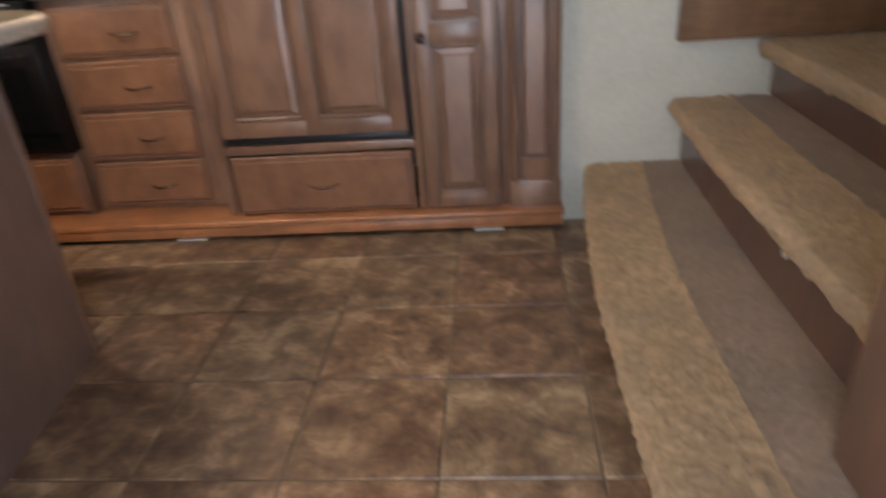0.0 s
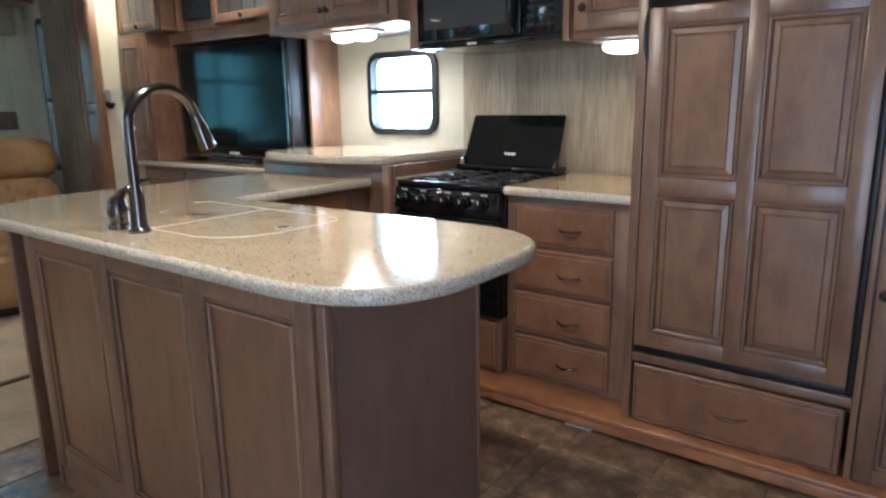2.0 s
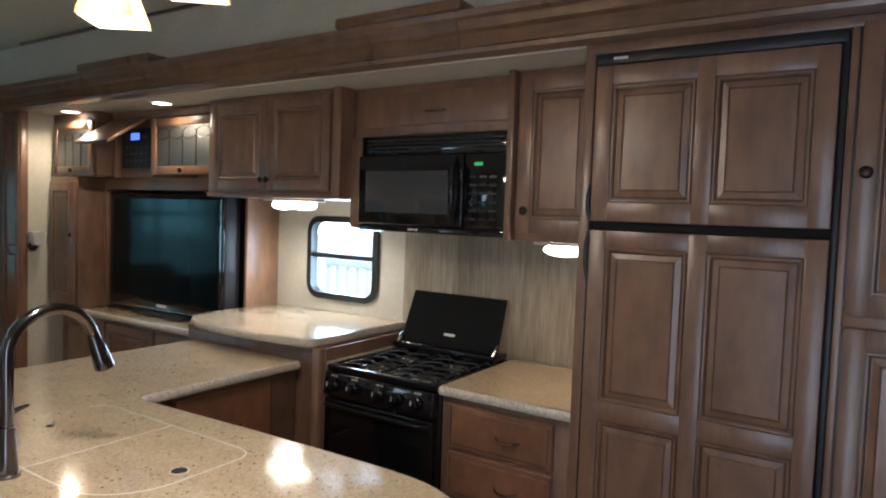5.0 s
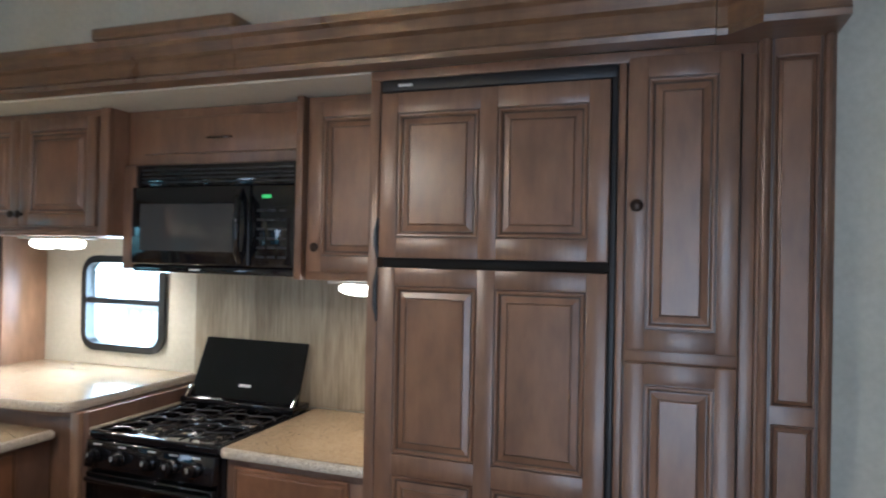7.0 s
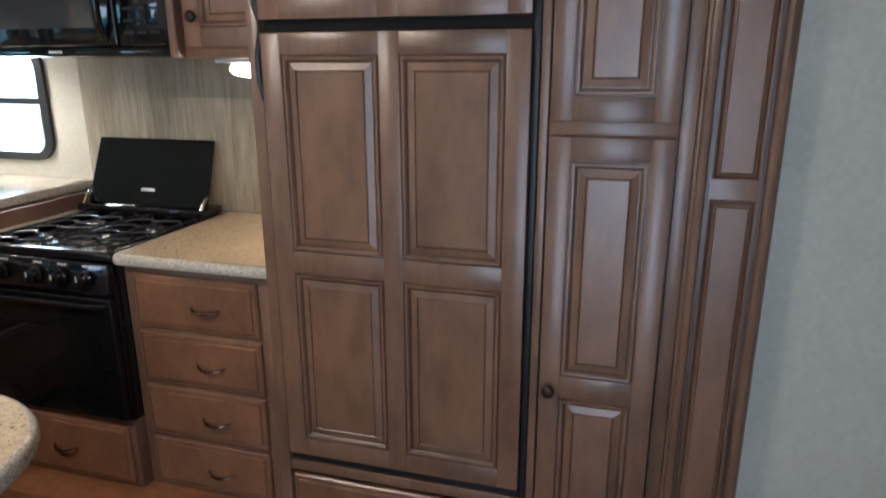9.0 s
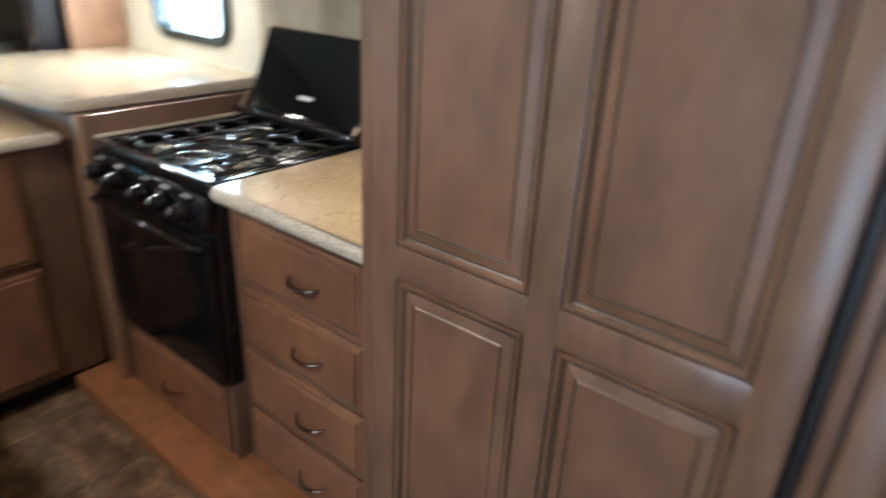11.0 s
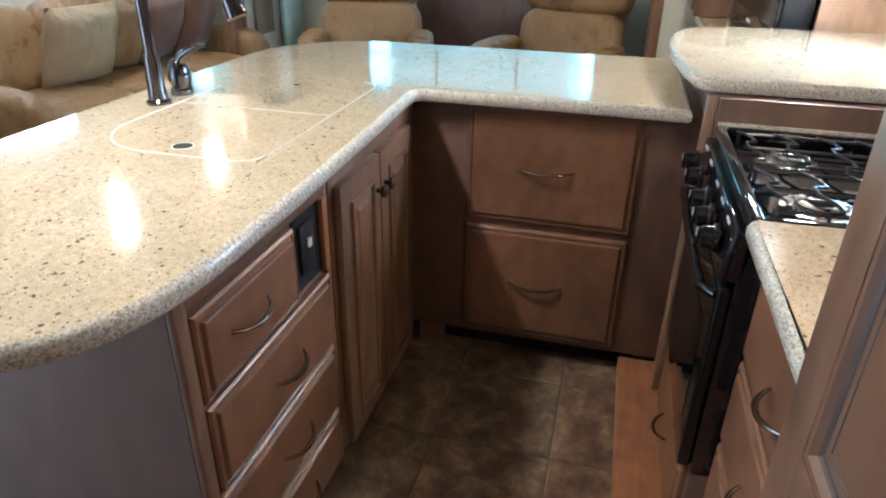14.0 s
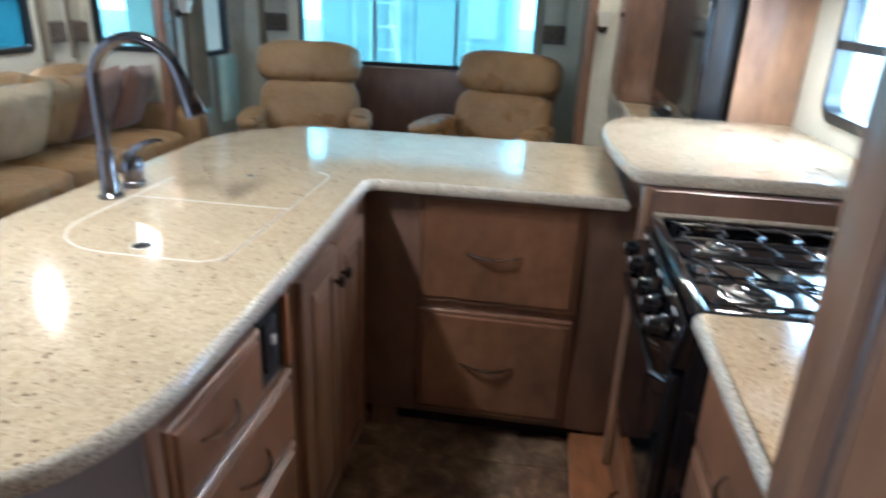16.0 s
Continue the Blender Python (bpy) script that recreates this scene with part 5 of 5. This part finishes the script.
# ---- sink cover and faucet ----
def sink_cover():
    t = thing("sink_cover", pose(0, 0, 0.912), "flush stone sink covers with a pale rim line", "sink")
    z = 0.0012

    def strip_bm(pts, w):
        bm = bmesh.new()
        p = [Vector((x, y, 0)) for x, y in pts]
        L, R = [], []
        for i, q in enumerate(p):
            d = (p[min(i + 1, len(p) - 1)] - p[max(i - 1, 0)]).normalized()
            nrm = Vector((-d.y, d.x, 0)) * w / 2
            for lst, s in ((L, 1), (R, -1)):
                lst.append((bm.verts.new(q + nrm * s + Vector((0, 0, -0.001))), bm.verts.new(q + nrm * s * 0.6 + Vector((0, 0, z)))))
        for i in range(len(p) - 1):
            bm.faces.new((L[i][1], L[i + 1][1], R[i + 1][1], R[i][1]))
            bm.faces.new((L[i][0], L[i + 1][0], L[i + 1][1], L[i][1]))
            bm.faces.new((R[i][1], R[i + 1][1], R[i + 1][0], R[i][0]))
        return bm

    rim = mat("pale_rim", (0.72, 0.66, 0.56), 0.25)
    ring = round_rect(-1.833, -1.104, 1.614, 2.032, (0.17, 0.06, 0.06, 0.17), 8)
    part("rim", strip_bm(ring[:26], 0.006), rim, t, "pale rim line", False)
    part("rim", strip_bm([ring[-1], ring[0]], 0.006), rim, t, "", False)
    part("joint", strip_bm([(-1.47, 1.617), (-1.47, 2.029)], 0.004), rim, t, "", False)
    part("joint", strip_bm([(-1.82, 2.032), (-1.11, 2.032)], 0.003), M_GLAZE, t, "", False)
    for x, y, q in ((-1.157, 1.836, 0.020), (-1.737, 1.811, 0.011)):
        # the hole is a near-black disc on the top, its shade painted
        hole = part("finger_hole", lathe_bm([(q, 0.0003), (q, 0.0014), (q * 0.9, 0.0015), (0.002, 0.0010)], 20, None, (x, y, 0)), M_RECESS_SHADE, t, "near-black disc painting a finger hole's shade")
        part("ring", lathe_bm([(q * 1.22, 0.0002), (q * 1.20, 0.0012), (q * 1.05, 0.0012), (q * 1.03, 0.0002)], 20, None, (x, y, 0)), rim, hole, "pale ring")


sink_cover()


def faucet():
    t = thing("faucet", pose(-1.445, 1.570, 0.912), "dark chrome gooseneck kitchen faucet on the island", "faucet")
    part("base", lathe_bm([(0.030, 0.0), (0.030, 0.006), (0.024, 0.012), (0.021, 0.05), (0.019, 0.12)], 28), M_BRONZE, t)
    pts = [(0, 0, 0.10), (0, 0, 0.28)]
    d = Vector((-0.06, 1.0, 0)).normalized()
    for k in range(1, 21):
        a = radians(180 - 165 * k / 20)
        pts.append((d.x * (0.108 + 0.108 * math.cos(a)), d.y * (0.108 + 0.108 * math.cos(a)), 0.288 + 0.104 * math.sin(a)))
    part("neck", tube_bm(pts, 0.0145, 16), M_BRONZE, t)
    e, f = Vector(pts[-1]), (Vector(pts[-1]) - Vector(pts[-2])).normalized()
    part("spray_head", tube_bm([e, e + f * 0.02, e + f * 0.025, e + f * 0.10, e + f * 0.105], [0.0155, 0.0165, 0.019, 0.026, 0.022], 18), M_BRONZE, t, "flared spray head")
    s = Vector((-0.105, -0.004, 0))
    b = part("handle_base", lathe_bm([(0.029, 0.0), (0.029, 0.014), (0.025, 0.018), (0.029, 0.035), (0.030, 0.055), (0.024, 0.082), (0.012, 0.094)], 24, None, s), M_BRONZE, t)
    hp = [s + Vector((0, 0, 0.070)), s + Vector((0.002, 0.018, 0.100)), s + Vector((0.004, 0.045, 0.118)), s + Vector((0.006, 0.080, 0.130)), s + Vector((0.006, 0.098, 0.132))]
    part("lever", tube_bm(hp, [0.020, 0.014, 0.009, 0.006, 0.004], 14), M_BRONZE, b)


faucet()


# ---- stairs ----
def stairs():
    t = thing("stairs", pose(0, 0, 0), "three gold-carpeted stairs with brown risers", "stairs", "", "structure")
    y0, y1, n = 0.35, 2.90, 200
    nose = [lambda y: 0.70 + 0.085 * max(0, (y - 1.9) / 1.0) ** 1.7, lambda y: 1.035 + 0.025 * max(0, (y - 2.0) / 0.9) ** 1.7, lambda y: 1.310 + 0.02 * max(0, (y - 2.0) / 0.9)]
    tops = [0.217, 0.436, 0.617]
    backs = [1.12, 1.45, 2.42]
    for k in range(3):
        top, f = tops[k], nose[k]
        prof = [(0.06, -0.055), (0.012, -0.058), (0.0, -0.040), (0.0, -0.022), (0.012, -0.004), (0.035, 0.0)]
        # the rear of each tread has a darker carpet colour and lower pile
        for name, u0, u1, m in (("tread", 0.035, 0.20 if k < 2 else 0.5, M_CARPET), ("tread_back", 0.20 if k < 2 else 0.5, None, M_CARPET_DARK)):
            bm = bmesh.new()
            rows, pile = [], 0.013 if name == "tread" else 0.006
            for i in range(n + 1):
                y = y0 + (y1 - y0) * i / n
                x = f(y)
                line = []
                if name == "tread":
                    line = [bm.verts.new((x + a + 0.004 * noise.noise((y * 9, a * 30, k)) + 0.011 * noise.noise((y * 48, b * 48, k + 9)), y, top + b + 0.007 * noise.noise((y * 45, a * 45, k + 5)))) for a, b in prof]
                xe = backs[k] if u1 is None else x + u1
                xs = x + u0
                steps = 18
                for j in range(0 if name != "tread" else 1, steps + 1):
                    xx = xs + (xe - xs) * j / steps
                    line.append(bm.verts.new((xx, y, top + 0.003 * noise.noise((xx * 14, y * 14, k)) + pile * noise.noise((xx * 48, y * 48, k)))))
                if name != "tread":
                    line = [bm.verts.new((xs, y, top - 0.03))] + line
                line.append(bm.verts.new((xe, y, top - 0.05)))
                rows.append(line)
            for a, b in zip(rows, rows[1:]):
                for q in range(len(a) - 1):
                    bm.faces.new((a[q], b[q], b[q + 1], a[q + 1]))
            bm.faces.new(rows[0])
            bm.faces.new(list(reversed(rows[-1])))
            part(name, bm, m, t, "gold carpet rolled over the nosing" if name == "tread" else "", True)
        rx = [f(y0 + (y1 - y0) * i / n) + 0.052 for i in range(n + 1)]
        rb = bmesh.new()
        lo = 0.0 if k == 0 else tops[k - 1] + 0.004
        a = [(rb.verts.new((x, y0 + (y1 - y0) * i / n, lo)), rb.verts.new((x, y0 + (y1 - y0) * i / n, top - 0.056)), rb.verts.new((x + 0.018, y0 + (y1 - y0) * i / n, lo)), rb.verts.new((x + 0.018, y0 + (y1 - y0) * i / n, top - 0.056))) for i, x in enumerate(rx)]
        for p, q in zip(a, a[1:]):
            for i, j in ((0, 1), (1, 3), (3, 2), (2, 0)):
                rb.faces.new((p[i], p[j], q[j], q[i]))
        rb.faces.new((a[0][0], a[0][1], a[0][3], a[0][2]))
        rb.faces.new((a[-1][0], a[-1][2], a[-1][3], a[-1][1]))
        r = part("riser", rb, M_DARKWOOD, t, "dark brown wooden riser", False)
        if k == 1:
            for yy in (1.62, 2.55):
                x = f(yy) + 0.050
                part("riser_seam", box_bm(x - 0.004, x + 0.001, yy - 0.012, yy + 0.012, lo, top - 0.06, 0.001), M_PLY, r)
            part("step_light", lathe_bm([(0.010, 0), (0.010, 0.006), (0.003, 0.008)], 16, None, (0, 0, 0), "y"), M_WHITE, r).matrix_basis = pose(f(1.95) + 0.05, 1.95, 0.335, 0, 0, -90)
    part("edge_trim", box_bm(0.730, 0.750, 1.0, 1.42, 0.0, 0.15, 0.004), M_WHITE, t, "white trim piece below the first nosing")


stairs()
solid("wall_panel", box_bm(1.062, 2.41, 2.868, 2.903, 0.625, 1.95, 0.006), M_BEAM, "brown wooden panel on the wall above the stairs", "panel", "", "structure")
solid("stair_panel", box_bm(0.985, 1.03, 0.36, 1.47, 0.222, 1.9, 0.006), M_PLY, "brown laminate partition standing on the stairs", "partition", "", "structure")


# ---- living room ----
def recliner(m):
    t = thing("recliner", m, "tan leather recliner with padded back, below the rear window", "armchair", "recliners")
    # faces local -y, origin on the floor at its centre
    part("base", box_bm(-0.30, 0.30, -0.36, 0.36, 0.06, 0.30, 0.03, 3), M_LEATHER, t)
    part("plinth", box_bm(-0.26, 0.26, -0.30, 0.30, 0.0, 0.06, 0.005), M_BLACKM, t)
    part("seat", place(cushion_bm(0.56, 0.62, 0.22, 3.2), Matrix.Translation((0, -0.10, 0.40))), M_LEATHER, t, "", True)
    part("footrest", place(cushion_bm(0.56, 0.12, 0.32, 3.5), Matrix.Translation((0, -0.40, 0.24))), M_LEATHER, t, "", True)
    lean = Matrix.Translation((0, 0.24, 0.33)) @ Matrix.Rotation(radians(-16), 4, "X")
    back = part("backrest", place(cushion_bm(0.74, 0.22, 0.46, 3.4), lean @ Matrix.Translation((0, 0, 0.27))), M_LEATHER, t, "", True)
    part("headrest", place(cushion_bm(0.77, 0.26, 0.31, 3.4), lean @ Matrix.Translation((0, -0.01, 0.60))), M_LEATHER, back, "puffed leather headrest roll", True)
    part("back_shell", place(cushion_bm(0.66, 0.14, 0.72, 4.5), lean @ Matrix.Translation((0, 0.11, 0.38))), M_LEATHER, back, "", True)
    for s in (-1, 1):
        a = part("armrest", place(cushion_bm(0.15, 0.66, 0.46, 3.8), Matrix.Translation((s * 0.37, -0.07, 0.36))), M_LEATHER, t, "", True)
        part("arm_pad", place(cushion_bm(0.17, 0.60, 0.10, 2.8), Matrix.Translation((s * 0.37, -0.08, 0.585))), M_LEATHER, a, "", True)
    return t


first_recliner = recliner(pose(-4.47, 0.98, 0.006, 0, 0, 106))
copy_thing(first_recliner, pose(-4.45, 2.26, 0.006, 0, 0, 74))


def sofa():
    t = thing("sofa", pose(-3.38, -0.16, 0.006), "tan leather sofa in the side slide-out", "sofa")
    # faces +y, along x
    L = 2.05
    part("base", box_bm(-L / 2, L / 2, -0.40, 0.40, 0.0, 0.30, 0.03, 3), M_LEATHER, t)
    for k in range(3):
        x = (k - 1) * 0.56
        part("seat_cushion", place(cushion_bm(0.56, 0.66, 0.20, 4.0), Matrix.Translation((x, 0.06, 0.39))), M_LEATHER, t, "", True)
        part("back_cushion", place(cushion_bm(0.56, 0.22, 0.46, 3.4), Matrix.Translation((x, -0.30, 0.68)) @ Matrix.Rotation(radians(12), 4, "X")), M_LEATHER, t, "", True)
    for s in (-1, 1):
        part("armrest", place(cushion_bm(0.20, 0.80, 0.52, 4.0), Matrix.Translation((s * (L / 2 - 0.02), 0.0, 0.36))), M_LEATHER, t, "", True)


sofa()


def pillow(m, material, label):
    """A stuffed square cushion with pointed corners and a seam."""
    bm = bmesh.new()
    n, half = 16, 0.23
    sides = []
    for s in (-1, 1):
        grid = []
        for i in range(n + 1):
            row = []
            for j in range(n + 1):
                u, v = -1 + 2 * i / n, -1 + 2 * j / n
                pull_in = 1 - 0.07 * ((1 - u * u) * abs(v) ** 3 + (1 - v * v) * abs(u) ** 3)
                thick = 0.085 * max(0.0, (1 - u ** 4) * (1 - v ** 4)) ** 0.55
                wob = 0.008 * noise.noise((u * 2.3, v * 2.3, s * 4 + m.translation.x))
                row.append(bm.verts.new((u * half * pull_in, s * (thick + (wob if thick > 0.02 else 0)), v * half * pull_in)))
            grid.append(row)
        for a, b in zip(grid, grid[1:]):
            for q in range(n):
                bm.faces.new((a[q], b[q], b[q + 1], a[q + 1]))
    bmesh.ops.remove_doubles(bm, verts=bm.verts, dist=0.0005)
    return solid_at("pillow", bm, material, label, "pillow", m)


def solid_at(name, bm, material, label, category, m):
    ob = finish(name, bm, material, True)
    ob.matrix_basis = m
    return tagged(ob, label, category)


pillow(pose(-3.08, -0.16, 0.70, 22, 0, 172), M_PALE_LEATHER, "cream leather pillow leaning on the sofa")
pillow(pose(-3.40, -0.20, 0.71, 22, 6, 176), M_LEATHER, "tan leather pillow leaning on the sofa back")
pillow(pose(-3.80, -0.20, 0.70, 22, -4, 180), M_PILLOW, "brown cloth pillow leaning on the sofa back")
pillow(pose(-4.16, -0.16, 0.70, 22, 5, 196), M_PILLOW, "brown cloth pillow at the sofa's end")


def drape(name, m, w, h, material, label):
    """A pleated hanging cloth, facing local -y, from z = 0 up."""
    bm = bmesh.new()
    n = 48
    for y_off in (0.0,):
        rows = []
        for z in (0.0, h * 0.5, h):
            rows.append([(bm.verts.new((w * i / n, 0.022 * math.sin(i / n * 2 * math.pi * 7) + y_off, z)), bm.verts.new((w * i / n, 0.022 * math.sin(i / n * 2 * math.pi * 7) + 0.006, z))) for i in range(n + 1)])
        for a, b in zip(rows, rows[1:]):
            for i in range(n):
                bm.faces.new((a[i][0], a[i + 1][0], b[i + 1][0], b[i][0]))
                bm.faces.new((a[i][1], b[i][1], b[i + 1][1], a[i + 1][1]))
        for r in (rows[0], rows[-1]):
            for i in range(n):
                bm.faces.new((r[i][0], r[i][1], r[i + 1][1], r[i + 1][0]))
    ob = finish(name, bm, material, True)
    ob.matrix_basis = m
    return tagged(ob, label, "drape")


drape("drape", pose(-4.96, 2.865, 0.60, 0, 0, 0), 0.46, 1.6, M_CLOTH, "olive pleated drape by the narrow window")
drape("drape", pose(-4.55, 0.085, 0.55, 0, 0, 180), 0.22, 1.5, M_CLOTH, "olive pleated drape by the narrow window")
# added sheet, no real drape: its aqua colour paints a patch of window light
drape("drape", pose(-4.90, 0.12, 0.42, 0, 0, 180), 0.28, 0.50, M_AQUA_LIGHT, "added pleated sheet painting aqua window light beside the sofa")


def window_side(m, w, h):
    """A padded strip beside a window with a dark patterned band below, facing local -y."""
    t = thing("lambrequin", m, "cream padded window side with a dark patterned band", "drapery", "window side panels")
    part("pad", box_bm(0, w, -0.05, -0.002, 0.135, h, 0.012, 3), M_CREAMCLOTH, t)
    part("band", box_bm(0, w, -0.056, -0.002, 0, 0.134, 0.010, 3), M_NIGHT, t, "dark patterned cloth band")
    part("side_strip", box_bm(-0.05, -0.001, -0.045, -0.002, -0.12, h, 0.006), M_CLOTH, t)
    return t


window_side(pose(-5.34, 2.572, 1.11, 0, 0, 90), 0.17, 0.68)
window_side(pose(-5.34, 0.34, 1.11, 0, 0, 90), 0.18, 0.68)
window_side(pose(-4.17, -0.75, 1.02, 0, 0, 180), 0.15, 0.85)
window_side(pose(-4.45, -0.72, 1.02, 0, 0, 90), 0.11, 0.85)
solid("valance", box_bm(-5.335, -5.22, 0.30, 2.80, 1.79, 1.995, 0.01), M_CLOTH, "olive padded valance above the rear window", "valance")
pilaster("pilaster", 0, 0.18, 0, 0.01, 2.098, [(0.26, 1.2), (1.25, 2.05)], "brown wood pilaster at the sofa slide-out's end").matrix_basis = pose(-4.26, 0.056, 0, 0, 0, 180)
pilaster("pilaster", 0, 0.18, 0, 0.01, 2.098, [(0.26, 1.2), (1.25, 2.05)], "brown wood pilaster at the sofa slide-out's end").matrix_basis = pose(-1.92, 0.056, 0, 0, 0, 180)


def rear_cabinet():
    # local x runs along the wall, local -y into the room
    t = thing("overhead_cabinet", pose(-5.335, 0.09, 2.0, 0, 0, 90), "maple overhead cabinet along the wall above the rear window", "cabinet")
    part("carcass", box_bm(0.0, 2.77, -0.30, -0.002, 0.0, 0.50, 0.004), M_WOOD, t)
    part("bottom_rail", box_bm(0.0, 2.77, -0.315, -0.301, 0.0, 0.035, 0.004), M_WOOD, t)
    for k in range(5):
        x0 = 0.03 + k * 0.545
        d = part("door", box_bm(x0, x0 + 0.53, -0.320, -0.3015, 0.045, 0.475, 0.004), M_WOOD, t)
        part("panel", raised_panel_bm(x0 + 0.05, x0 + 0.48, 0.095, 0.425, -0.3205), [M_PANEL, M_GLAZE], d)
        knob(d, x0 + (0.03 if k % 2 else 0.50), 0.085, -0.320)


rear_cabinet()

lay_tiles()
